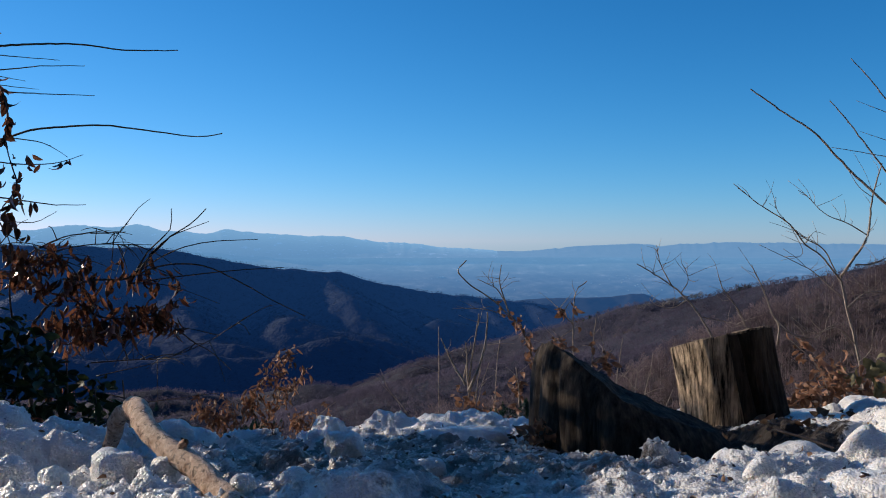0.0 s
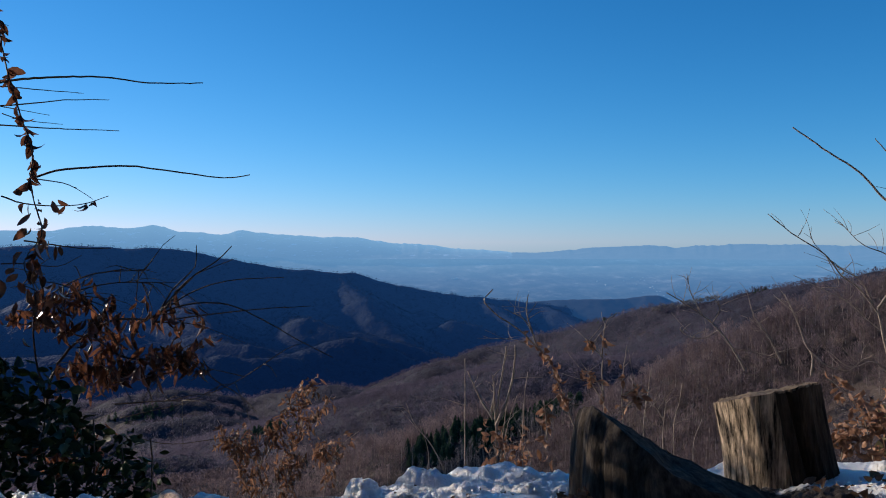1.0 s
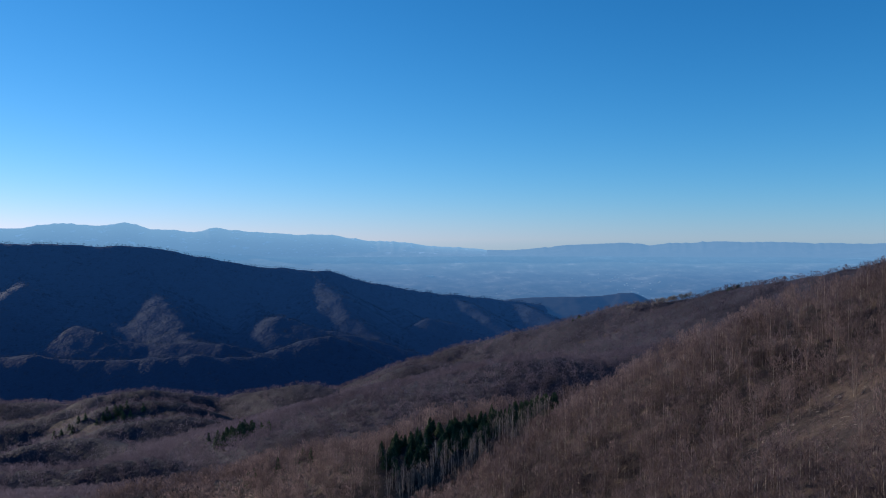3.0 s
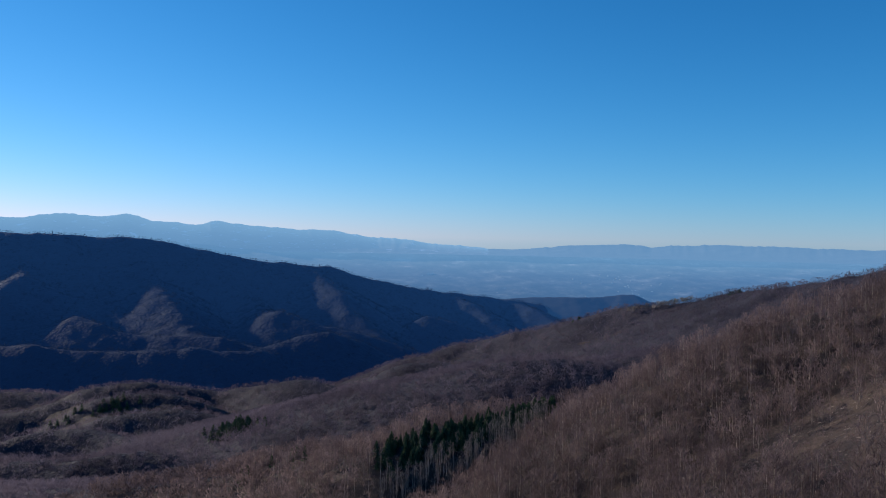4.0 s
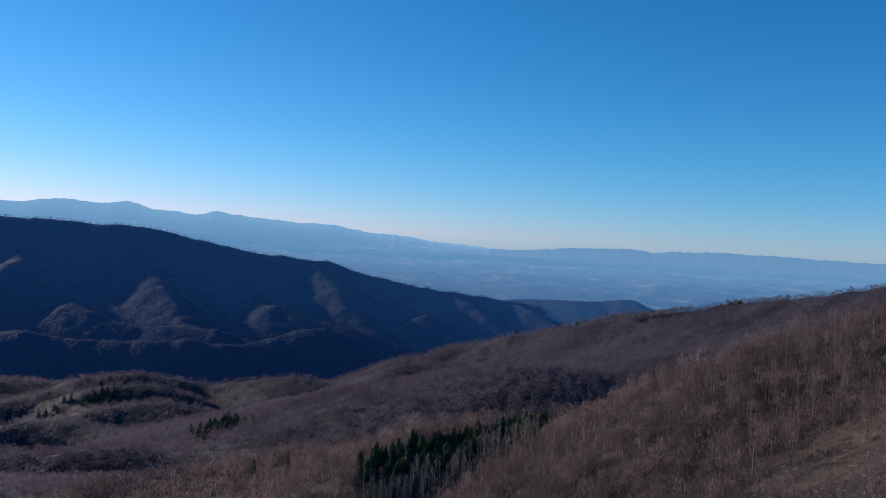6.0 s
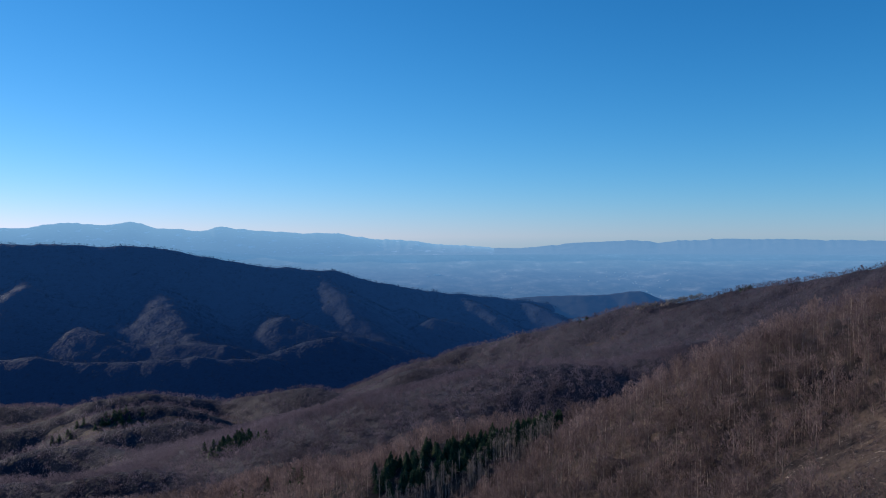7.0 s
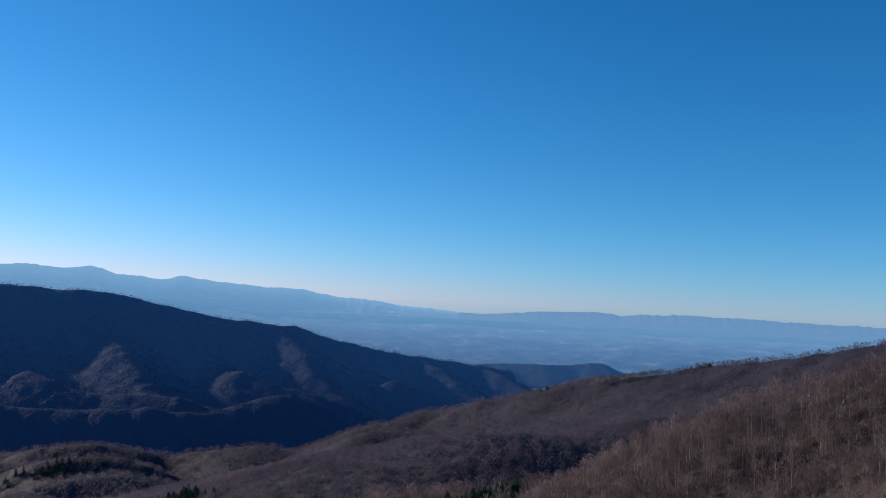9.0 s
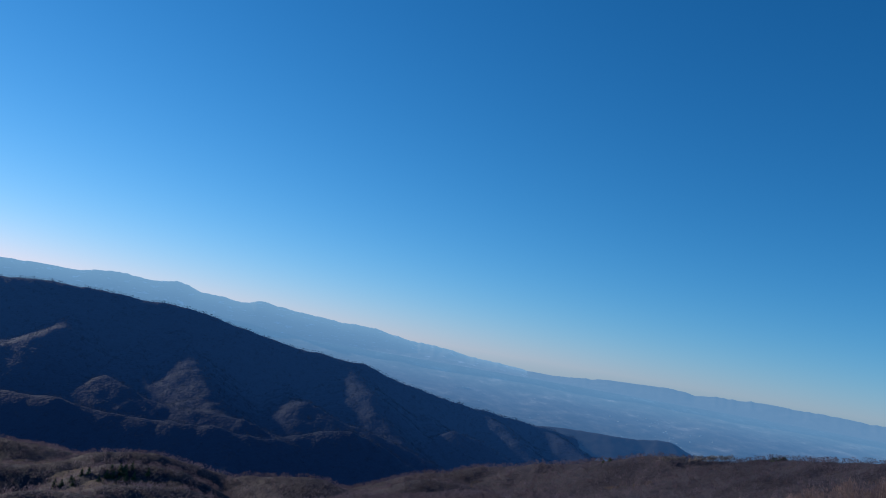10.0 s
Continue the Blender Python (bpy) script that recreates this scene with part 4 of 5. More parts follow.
def stump_body(name, cx, cy, rx, ry, z0, top, lean, flare, groove, seed, mat, crack=None, shoulder=0.0, arc=None):
    """Loft round the stump: fibres run as grooves up its side. top(x, y) is the height of its upper edge."""
    nt, nh = 150, 26
    a0, a1 = arc or (0, 2 * math.pi)
    t, h = np.meshgrid(np.linspace(a0, a1, nt, endpoint=arc is not None), np.linspace(0, 1, nh))
    ca, sa = np.cos(t), np.sin(t)
    wide = 1 + flare * (1 - h) ** 2.5 * (1 + 0.6 * fractal(ca * 2, sa * 2, 1.0, 2, seed))
    rough = fractal(ca * 17, sa * 17 + h * 0.5, 1.0, 3, seed + 3, True) * groove + fractal(ca * 5, sa * 5 + h * 0.8, 1.0, 2, seed + 5) * groove + fractal(ca * 2.2, sa * 2.2, 1.0, 2, seed + 7) * 0.09
    if crack is not None:
        for where, deep in crack:
            rough = rough - deep * np.exp(-((np.angle(np.exp(1j * (t - where + 0.12 * h))) / 0.05) ** 2))
    k = (wide + rough) * (1 - shoulder * h ** 5)
    x, y = cx + ca * rx * k, cy + sa * ry * k
    zt = top(x, y) + 0.006 * fractal(ca * 8, sa * 8, 1.0, 2, seed + 11)
    z = z0 + (zt - z0) * h
    x, y = x + lean[0] * h, y + lean[1] * h
    v = np.stack([x, y, z], -1).reshape(-1, 3)
    i, j = np.meshgrid(np.arange(nh - 1), np.arange(nt - 1 if arc else nt), indexing="ij")
    j2 = (j + 1) % nt
    f = np.stack([i * nt + j, i * nt + j2, (i + 1) * nt + j2, (i + 1) * nt + j], -1).reshape(-1, 4)
    rim = np.stack([x[-1], y[-1], z[-1]], -1)
    return mesh_of(name, v, f, mat, smooth=True), rim


def stump_top(name, rim, rings, sink, seed, mat):
    """The broken or sawn upper face inside the rim."""
    mid = rim.mean(0)
    nt, vs = len(rim), []
    for k in range(rings + 1):
        q = 1 - k / rings
        p = mid + (rim - mid) * max(q, 0.02)
        p[:, 2] += (-sink * (1 - q) + 0.010 * fractal(p[:, 0] * 30, p[:, 1] * 30, 1.0, 2, seed) * (q < 0.99))
        vs.append(p)
    i, j = np.meshgrid(np.arange(rings), np.arange(nt), indexing="ij")
    j2 = (j + 1) % nt
    f = np.stack([i * nt + j, i * nt + j2, (i + 1) * nt + j2, (i + 1) * nt + j], -1).reshape(-1, 4)
    return mesh_of(name, np.concatenate(vs), f, mat, smooth=True)


def sawn_stump():
    ob = tagged(new("tree_stump"), "weathered grey-brown sawn stump leaning on the snowy brow", "stump")
    me, rim = stump_body("sawn_stump_side", 1.11, 2.88, 0.162, 0.15, -0.12, lambda x, y: 0.275 + 0.20 * (x - 1.06) - 0.22 * (y - 2.75), (-0.075, 0.0), 0.16, 0.022, 120, OLD_WOOD,
                         crack=[(radians(285), 0.16), (radians(330), 0.08), (radians(250), 0.05)])
    part("side", me, ob, "split and grooved weathered wood")
    part("cut_face", stump_top("sawn_stump_top", rim, 6, 0.004, 5, CUT_WOOD), ob, "grey sawn face")
    # bark carried over the whole sunless side, its shade painted in
    slab, _ = stump_body("shaded_bark_slab", 1.11, 2.88, 0.168, 0.156, -0.12, lambda x, y: 0.268 + 0.20 * (x - 1.06) - 0.22 * (y - 2.75), (-0.075, 0.0), 0.16, 0.030, 120, SHADED_BARK,
                         crack=[(radians(285), 0.16), (radians(330), 0.08), (radians(250), 0.05)], arc=(radians(262), radians(430)))
    part("shaded_bark_slab", slab, ob, "clinging bark, darkened for the side away from the sun")
    return ob


def broken_stump():
    ob = tagged(new("tree_stump"), "dark rotten broken stump sloping down into the snow", "stump")
    def top(x, y):
        return np.interp(x, [0.2, 0.36, 0.41, 0.57, 0.77, 0.905, 1.10], [0.27, 0.315, 0.295, 0.165, 0.080, 0.035, -0.03]) - 0.06 * np.clip(2.2 - y, 0, 1) - 0.3 * np.clip(y - 2.42, 0, 1)
    me, rim = stump_body("broken_stump_side", 0.64, 2.48, 0.30, 0.34, -0.16, top, (-0.03, 0.03), 0.10, 0.022, 140, ROT_WOOD,
                         crack=[(radians(215), 0.05), (radians(240), 0.03), (radians(190), 0.05)], shoulder=0.14)
    part("side", me, ob, "deeply furrowed dark wood")
    part("broken_face", stump_top("broken_stump_top", rim, 8, -0.03, 9, ROT_WOOD), ob)
    return ob


def smooth_line(pts, step):
    """Points along a curve through pts, about step metres apart."""
    p = np.array(pts, float)
    q = np.vstack([2 * p[0] - p[1], p, 2 * p[-1] - p[-2]])
    out = []
    for i in range(1, len(q) - 2):
        n = max(2, int(np.linalg.norm(q[i + 1] - q[i]) / step))
        s = np.linspace(0, 1, n, endpoint=False)[:, None]
        out.append(0.5 * (2 * q[i] + (q[i + 1] - q[i - 1]) * s + (2 * q[i - 1] - 5 * q[i] + 4 * q[i + 1] - q[i + 2]) * s ** 2 + (3 * q[i] - q[i - 1] - 3 * q[i + 1] + q[i + 2]) * s ** 3))
    return np.vstack(out + [p[-1:]])


def tube(pts, r0, r1, sides=5, step=0.03, wobble=0.0, buds=0.0, seed=1):
    """A tapering round branch along pts, with buds every few centimetres where buds gives their size."""
    line = smooth_line(pts, step)
    g = np.random.default_rng(seed + int(abs(pts[0][0]) * 1000))
    n = len(line)
    if n > 3:
        line[1:-1] += g.normal(0, min(0.0012, 0.12 * (r0 + r1)), (n - 2, 3))
    way = np.gradient(line, axis=0)
    way /= np.linalg.norm(way, axis=1)[:, None] + 1e-9
    ref = np.where(np.abs(way[:, 2:3]) > 0.9, np.array([[1.0, 0, 0]]), np.array([[0, 0, 1.0]]))
    a = np.cross(way, ref)
    a /= np.linalg.norm(a, axis=1)[:, None] + 1e-9
    b = np.cross(way, a)
    rad = np.linspace(r0, r1, n) * (1 + wobble * g.normal(0, 1, n))
    t = np.linspace(0, 2 * math.pi, sides, endpoint=False)
    v = (line[:, None] + (a[:, None] * np.cos(t)[None, :, None] + b[:, None] * np.sin(t)[None, :, None]) * rad[:, None, None]).reshape(-1, 3)
    i, j = np.meshgrid(np.arange(n - 1), np.arange(sides), indexing="ij")
    j2 = (j + 1) % sides
    f = np.stack([i * sides + j, i * sides + j2, (i + 1) * sides + j2, (i + 1) * sides + j], -1).reshape(-1, 4)
    caps = [[0, sides - 1, k + 1, k] for k in range(1, sides - 2, 1)][:1] + [[(n - 1) * sides, (n - 1) * sides + 1, (n - 1) * sides + 2, (n - 1) * sides + sides - 1]]
    v, f = [v], [f, np.array(caps)]
    if buds:
        at, side = n * sides, 1
        for k in range(2, n, max(1, int(0.13 / step))):
            c = line[k] + (a[k] * side + way[k] * 0.7) * (rad[k] + buds * 0.5)
            tip = c + (a[k] * side * 0.5 + way[k]) * buds * 1.5
            base = line[k]
            v.append(np.array([base, c + b[k] * buds * 0.5, tip, c - b[k] * buds * 0.5]))
            f.append(np.array([[at, at + 1, at + 2, at + 3]]))
            at, side = at + 4, -side
    return np.concatenate(v), np.concatenate(f)


def leaf_shape(long, wide, curl, fold):
    """One leaf from its stalk along +x, arched and folded along the midrib: 15 points."""
    v, f = [], []
    for k, (s, w) in enumerate(((0, 0.03), (0.25, 0.42), (0.5, 0.5), (0.78, 0.32), (1.0, 0.02))):
        ang = curl * s
        x, z = (math.sin(ang) / curl if curl else s) * long, -((1 - math.cos(ang)) / curl if curl else 0) * long
        for e in (-1, 0, 1):
            v.append((x, e * w * wide, z + abs(e) * w * wide * fold))
    for k in range(4):
        for e in (0, 1):
            f.append((k * 3 + e, k * 3 + e + 1, k * 3 + e + 4, k * 3 + e + 3))
    return np.array(v), np.array(f)


def leaves(name, spots, ways, long, wide, mat, seed, curl=1.2, fold=0.6, uneven=0.35):
    """Many leaves joined: one at each spot, pointing along its way, rolled at random."""
    g = np.random.default_rng(seed)
    vs, fs, at = [], [], 0
    shapes = [leaf_shape(1.0, wide / long, curl * c, fold * q) for c, q in ((0.4, 1.2), (1.0, 0.8), (1.7, 1.3), (-0.6, 0.6))]
    for p, d in zip(spots, ways):
        tv, tf = shapes[g.integers(0, 4)]
        d = np.asarray(d, float) / (np.linalg.norm(d) + 1e-9)
        u = np.cross(d, g.normal(0, 1, 3))
        u /= np.linalg.norm(u) + 1e-9
        m = np.stack([d, u, np.cross(d, u)])
        vs.append((tv * long * g.uniform(1 - uneven, 1 + uneven)) @ m + p)
        fs.append(tf + at)
        at += len(tv)
    return mesh_of(name, np.concatenate(vs), np.concatenate(fs), mat, smooth=True)


def along(line, n, g, lo=0.0, hi=1.0):
    p = smooth_line(line, 0.02)
    return p[(g.uniform(lo, hi, n) * (len(p) - 1)).astype(int)]


def bush(name, label, category, twigs, mat, trunk=1, bud=0.0, group="", fine=0):
    """A shrub or tree: each (line, radius) becomes a stem or branch of its own."""
    ob = tagged(new(name), label, category, group)
    shoots = np.random.default_rng(len(twigs) * 7 + fine)
    for line, r in list(twigs) if fine else []:
        for p in along(line, fine, shoots, 0.45, 0.97):
            if p[2] < -0.5:
                continue
            d = np.array([shoots.normal(0, 0.09), shoots.normal(0, 0.05), abs(shoots.normal(0.07, 0.05))])
            twigs = twigs + [([tuple(p), tuple(p + d * 0.5 + shoots.normal(0, 0.012, 3)), tuple(p + d)], 0.0019)]
    for k, (line, r) in enumerate(twigs):
        v, f = tube(line, r, r * 0.4, 6 if r > 0.006 else 5, buds=bud if r < 0.0075 else 0.0, seed=k)
        part("stem" if k < trunk else "branch", mesh_of("branch", v, f, mat, smooth=True), ob)
    return ob


sawn_stump()
broken_stump()


LEFT_TWIGS = [
    ([(-2.26, 4.1, 1.54), (-2.09, 4.1, 1.57), (-1.73, 4.1, 1.58), (-1.48, 4.1, 1.55), (-1.22, 4.1, 1.55)], 0.0064),
    ([(-2.26, 4.1, 1.54), (-2.04, 4.1, 1.52), (-1.8, 4.1, 1.5)], 0.0035),
    ([(-2.2, 4, 1.42), (-2.04, 4, 1.43), (-1.85, 4, 1.45), (-1.64, 4, 1.45)], 0.0041),
    ([(-2.15, 4, 1.42), (-2.04, 4, 1.4), (-1.93, 4, 1.38)], 0.0028),
    ([(-2.09, 3.9, 1.37), (-1.99, 3.9, 1.34), (-1.81, 3.9, 1.32)], 0.0027),
    ([(-2.15, 3.9, 1.32), (-1.99, 3.9, 1.31), (-1.83, 3.9, 1.3), (-1.55, 3.9, 1.29)], 0.0040),
]
LEFT_TWIGS += [
    ([(-2.12, 3.5, 2.8), (-1.93, 3.44, 2.07), (-1.81, 3.38, 1.54), (-1.72, 3.32, 1.3), (-1.66, 3.27, 1.19), (-1.61, 3.21, 1.09), (-1.59, 3.15, 1), (-1.54, 3.09, 0.9)], 0.0055),
    ([(-1.75, 3.45, 1.03), (-1.7, 3.43, 1.04), (-1.58, 3.42, 1.07), (-1.32, 3.4, 1.08), (-1.16, 3.38, 1.06), (-0.93, 3.37, 1.03), (-0.82, 3.35, 1.04)], 0.0053),
    ([(-1.7, 3.4, 1.03), (-1.57, 3.37, 1.01), (-1.49, 3.33, 0.98), (-1.42, 3.3, 0.94)], 0.0029),
]
LEFT_TWIGS += [
    ([(-1.83, 3.4, 0.96), (-1.74, 3.4, 0.93), (-1.6, 3.4, 0.92), (-1.49, 3.4, 0.93), (-1.4, 3.4, 0.96)], 0.0035),
    ([(-1.69, 3.3, 0.78), (-1.55, 3.3, 0.76), (-1.47, 3.3, 0.75), (-1.35, 3.3, 0.75)], 0.0034),
    ([(-1.78, 3.3, 0.69), (-1.69, 3.3, 0.69), (-1.56, 3.3, 0.68), (-1.47, 3.3, 0.72)], 0.0028),
]
BUSH_TWIGS = [
    ([(-1.41, 2.98, -0.6), (-1.41, 2.98, -0.07), (-1.47, 3.03, 0.17), (-1.43, 3.07, 0.33), (-1.28, 3.12, 0.45), (-1.14, 3.16, 0.46), (-1.07, 3.21, 0.53)], 0.0096),
    ([(-1.15, 3.21, 0.43), (-1.1, 3.21, 0.51), (-0.99, 3.21, 0.62), (-0.91, 3.21, 0.67), (-0.85, 3.21, 0.73)], 0.0050),
    ([(-1.15, 3.21, 0.44), (-1.08, 3.22, 0.56), (-1, 3.24, 0.65), (-1, 3.26, 0.73)], 0.0045),
    ([(-1.07, 3.21, 0.55), (-0.99, 3.21, 0.62), (-0.84, 3.21, 0.68)], 0.0028),
    ([(-1.15, 3.21, 0.46), (-0.99, 3.21, 0.56), (-0.84, 3.21, 0.6), (-0.65, 3.21, 0.61)], 0.0033),
]
BUSH_TWIGS += [
    ([(-1.15, 3.21, 0.44), (-0.93, 3.21, 0.47), (-0.73, 3.21, 0.49), (-0.55, 3.21, 0.5)], 0.0033),
    ([(-1.15, 3.21, 0.46), (-1.01, 3.18, 0.51), (-0.85, 3.16, 0.51), (-0.69, 3.14, 0.44), (-0.58, 3.12, 0.38), (-0.45, 3.09, 0.32)], 0.0038),
    ([(-1.02, 3.15, 0.32), (-0.89, 3.13, 0.23), (-0.8, 3.11, 0.18), (-0.73, 3.09, 0.12)], 0.0032),
    ([(-1.25, 3.09, 0.15), (-1.11, 3.09, 0.16), (-0.96, 3.09, 0.17), (-0.81, 3.09, 0.23), (-0.67, 3.09, 0.32)], 0.0027),
    ([(-1.48, 3.04, 0.16), (-1.54, 3.08, 0.37), (-1.54, 3.12, 0.51), (-1.38, 3.16, 0.62), (-1.16, 3.21, 0.64)], 0.0043),
]
BUSH_TWIGS += [
    ([(-1.52, 3.09, 0.45), (-1.46, 3.13, 0.54), (-1.3, 3.17, 0.59), (-1.06, 3.21, 0.59)], 0.0033),
    ([(-1.27, 3.09, 0.45), (-1.38, 3.09, 0.56), (-1.5, 3.09, 0.6), (-1.63, 3.09, 0.58)], 0.0032),
    ([(-1.34, 3.09, 0.41), (-1.22, 3.11, 0.32), (-1.05, 3.13, 0.32), (-0.95, 3.15, 0.35)], 0.0043),
    ([(-1.44, 3.04, 0.25), (-1.3, 3.06, 0.29), (-1.16, 3.08, 0.24), (-1.06, 3.09, 0.26)], 0.0042),
    ([(-1.23, 3.09, 0.1), (-1.09, 3.09, 0.13), (-0.92, 3.09, 0.17)], 0.0021),
    ([(-1.16, 3.04, 0.04), (-1.03, 3.06, 0.01), (-0.83, 3.08, 0.03), (-0.71, 3.09, 0.04)], 0.0021),
    ([(-1.15, 3.21, 0.44), (-0.99, 3.21, 0.43), (-0.8, 3.21, 0.36)], 0.0022),
]
RIGHT_TWIGS = [
    ([(2.59, 4.75, -1.15), (2.59, 4.75, -0.55), (2.6, 4.79, -0.32), (2.56, 4.82, -0.02), (2.52, 4.86, 0.21), (2.51, 4.9, 0.38)], 0.0183),
    ([(2.51, 4.9, 0.38), (2.59, 4.91, 0.48), (2.69, 4.93, 0.63), (2.73, 4.95, 0.86), (2.8, 4.97, 1.07)], 0.0119),
    ([(2.52, 4.9, 0.34), (2.38, 4.87, 0.5), (2.26, 4.84, 0.58), (2.15, 4.81, 0.7), (1.95, 4.78, 0.82), (1.8, 4.75, 0.93)], 0.0083),
    ([(2.48, 4.9, 0.41), (2.39, 4.88, 0.55), (2.26, 4.86, 0.62), (2.1, 4.84, 0.77), (2.08, 4.82, 0.85)], 0.0059),
]
RIGHT_TWIGS += [
    ([(2.67, 4.9, 0.63), (2.55, 4.9, 0.7), (2.41, 4.9, 0.76), (2.31, 4.9, 0.86), (2.25, 4.9, 0.9)], 0.0059),
    ([(2.54, 4.9, 0.24), (2.45, 4.9, 0.31), (2.34, 4.9, 0.41), (2.27, 4.9, 0.45), (2.02, 4.9, 0.57)], 0.0051),
    ([(2.55, 4.9, 0.19), (2.69, 4.97, 0.27), (2.87, 5.04, 0.28)], 0.0060),
    ([(2.6, 4.9, 0.45), (2.76, 4.97, 0.46), (2.98, 5.04, 0.55)], 0.0077),
    ([(2.32, 3.5, 0.49), (1.98, 3.49, 0.76), (1.81, 3.48, 0.91), (1.66, 3.47, 1.06), (1.53, 3.46, 1.14), (1.38, 3.45, 1.24)], 0.0096),
]
RIGHT_TWIGS += [
    ([(2.17, 3.5, 0.66), (1.98, 3.49, 0.9), (1.88, 3.48, 1.02), (1.79, 3.46, 1.12), (1.72, 3.45, 1.19)], 0.0072),
    ([(2.17, 3.5, 1), (1.98, 3.48, 1.2), (1.9, 3.47, 1.29), (1.81, 3.45, 1.37)], 0.0060),
    ([(2.12, 3.5, 0.95), (1.99, 3.5, 0.96), (1.87, 3.5, 0.98), (1.75, 3.5, 1)], 0.0036),
    ([(1.99, 3.5, 1.15), (1.86, 3.5, 1.2)], 0.0024),
    ([(1.99, 3.5, 1.03), (1.87, 3.5, 1.07)], 0.0024),
    ([(2.56, 4.82, -0.02), (2.43, 4.8, 0.08), (2.29, 4.78, 0.05), (2.14, 4.75, 0.15)], 0.0058),
    ([(2.7, 4.9, 0.86), (2.62, 4.9, 0.92), (2.55, 4.9, 1.03)], 0.0042),
]
RIGHT_TWIGS += [
    ([(2.26, 4.82, 0.58), (2.31, 4.82, 0.65), (2.38, 4.82, 0.63)], 0.0033),
    ([(2.17, 4.82, 0.68), (2.24, 4.82, 0.52), (2.11, 4.82, 0.48)], 0.0033),
]
BACK_TWIGS = [
    ([(1.81, 5.12, -0.02), (1.74, 5.15, 0.12), (1.66, 5.18, 0.23), (1.58, 5.22, 0.31), (1.45, 5.25, 0.4), (1.37, 5.28, 0.45)], 0.0081),
    ([(1.67, 5.2, 0.22), (1.58, 5.2, 0.17), (1.47, 5.2, 0.19), (1.43, 5.2, 0.23)], 0.0045),
    ([(1.59, 5.25, 0.31), (1.52, 5.25, 0.44), (1.49, 5.25, 0.57)], 0.0045),
    ([(1.63, 5.2, 0.26), (1.68, 5.2, 0.35), (1.65, 5.2, 0.44)], 0.0039),
    ([(2.1, 5.28, -0), (2.07, 5.28, 0.07), (2.01, 5.28, 0.18), (1.93, 5.28, 0.29), (1.9, 5.28, 0.38)], 0.0064),
    ([(2.29, 5.28, -0.08), (2.3, 5.28, 0.05), (2.26, 5.28, 0.11), (2.19, 5.28, 0.29), (2.12, 5.28, 0.44)], 0.0073),
]
BACK_TWIGS += [
    ([(2.21, 5.12, 0.1), (2.31, 5.12, 0.01), (2.45, 5.12, -0.02), (2.54, 5.12, 0.05), (2.63, 5.12, 0.06)], 0.0053),
    ([(1.73, 5.12, 0.12), (1.88, 5.12, 0.09), (2.04, 5.12, 0.05)], 0.0035),
]
SAPLING = [
    ([(0.25, 4.67, -1.15), (0.25, 4.67, -0.93), (0.25, 4.69, -0.48), (0.25, 4.7, -0.29), (0.26, 4.71, -0.13), (0.29, 4.73, 0.04), (0.31, 4.74, 0.18)], 0.0113),
    ([(0.25, 4.67, -0.25), (0.31, 4.7, -0.12), (0.35, 4.72, 0.04), (0.36, 4.74, 0.19)], 0.0097),
    ([(0.25, 4.67, -0.28), (0.24, 4.71, -0.16), (0.24, 4.74, -0.02)], 0.0081),
    ([(0.23, 4.67, -0.22), (0.15, 4.71, -0.09), (0.09, 4.74, 0.04)], 0.0081),
    ([(0.22, 4.74, -0.2), (0.24, 4.74, -0.1), (0.23, 4.74, 0.02)], 0.0065),
    ([(0.27, 4.71, -1.15), (0.27, 4.71, -0.94), (0.28, 4.71, -0.42), (0.3, 4.71, -0.22), (0.32, 4.71, -0.13)], 0.0081),
]
SAPLING += [
    ([(0.33, 4.74, -1.15), (0.33, 4.74, -0.95), (0.3, 4.74, -0.43), (0.32, 4.74, -0.26), (0.37, 4.74, -0.1)], 0.0049),
    ([(0.09, 4.89, -1.15), (0.09, 4.89, -1), (0.08, 4.89, -0.52), (0.08, 4.89, -0.12), (0.08, 4.89, 0.09)], 0.0059),
    ([(-0, 4.74, -0.62), (-0.11, 4.74, -0.39), (-0.21, 4.74, -0.26), (-0.26, 4.74, -0.14)], 0.0041),
    ([(0.42, 4.82, -1.15), (0.42, 4.82, -0.94), (0.41, 4.82, -0.44), (0.42, 4.82, -0.14), (0.44, 4.82, 0.02)], 0.0058),
    ([(0.5, 4.82, -1.15), (0.5, 4.82, -0.91), (0.46, 4.82, -0.51), (0.39, 4.82, -0.31)], 0.0050),
]
LEAFY = [
    ([(0.81, 5.07, -1.15), (0.81, 5.07, -0.57), (0.73, 5.08, -0.29), (0.66, 5.08, -0.1), (0.61, 5.09, 0.03), (0.54, 5.1, 0.12), (0.41, 5.11, 0.24), (0.29, 5.12, 0.32), (0.21, 5.13, 0.4), (0.22, 5.14, 0.44), (0.26, 5.15, 0.48)], 0.0097),
    ([(0.54, 5.15, 0.12), (0.5, 5.15, 0.23), (0.47, 5.15, 0.34), (0.48, 5.15, 0.45)], 0.0062),
    ([(0.54, 5.15, 0.12), (0.38, 5.15, 0.17), (0.17, 5.15, 0.18)], 0.0035),
    ([(0.57, 4.98, -0.41), (0.57, 4.98, -0.31), (0.55, 4.98, -0.17)], 0.0060),
    ([(0.51, 5.15, 0.2), (0.45, 5.15, 0.3), (0.33, 5.15, 0.36)], 0.0044),
]
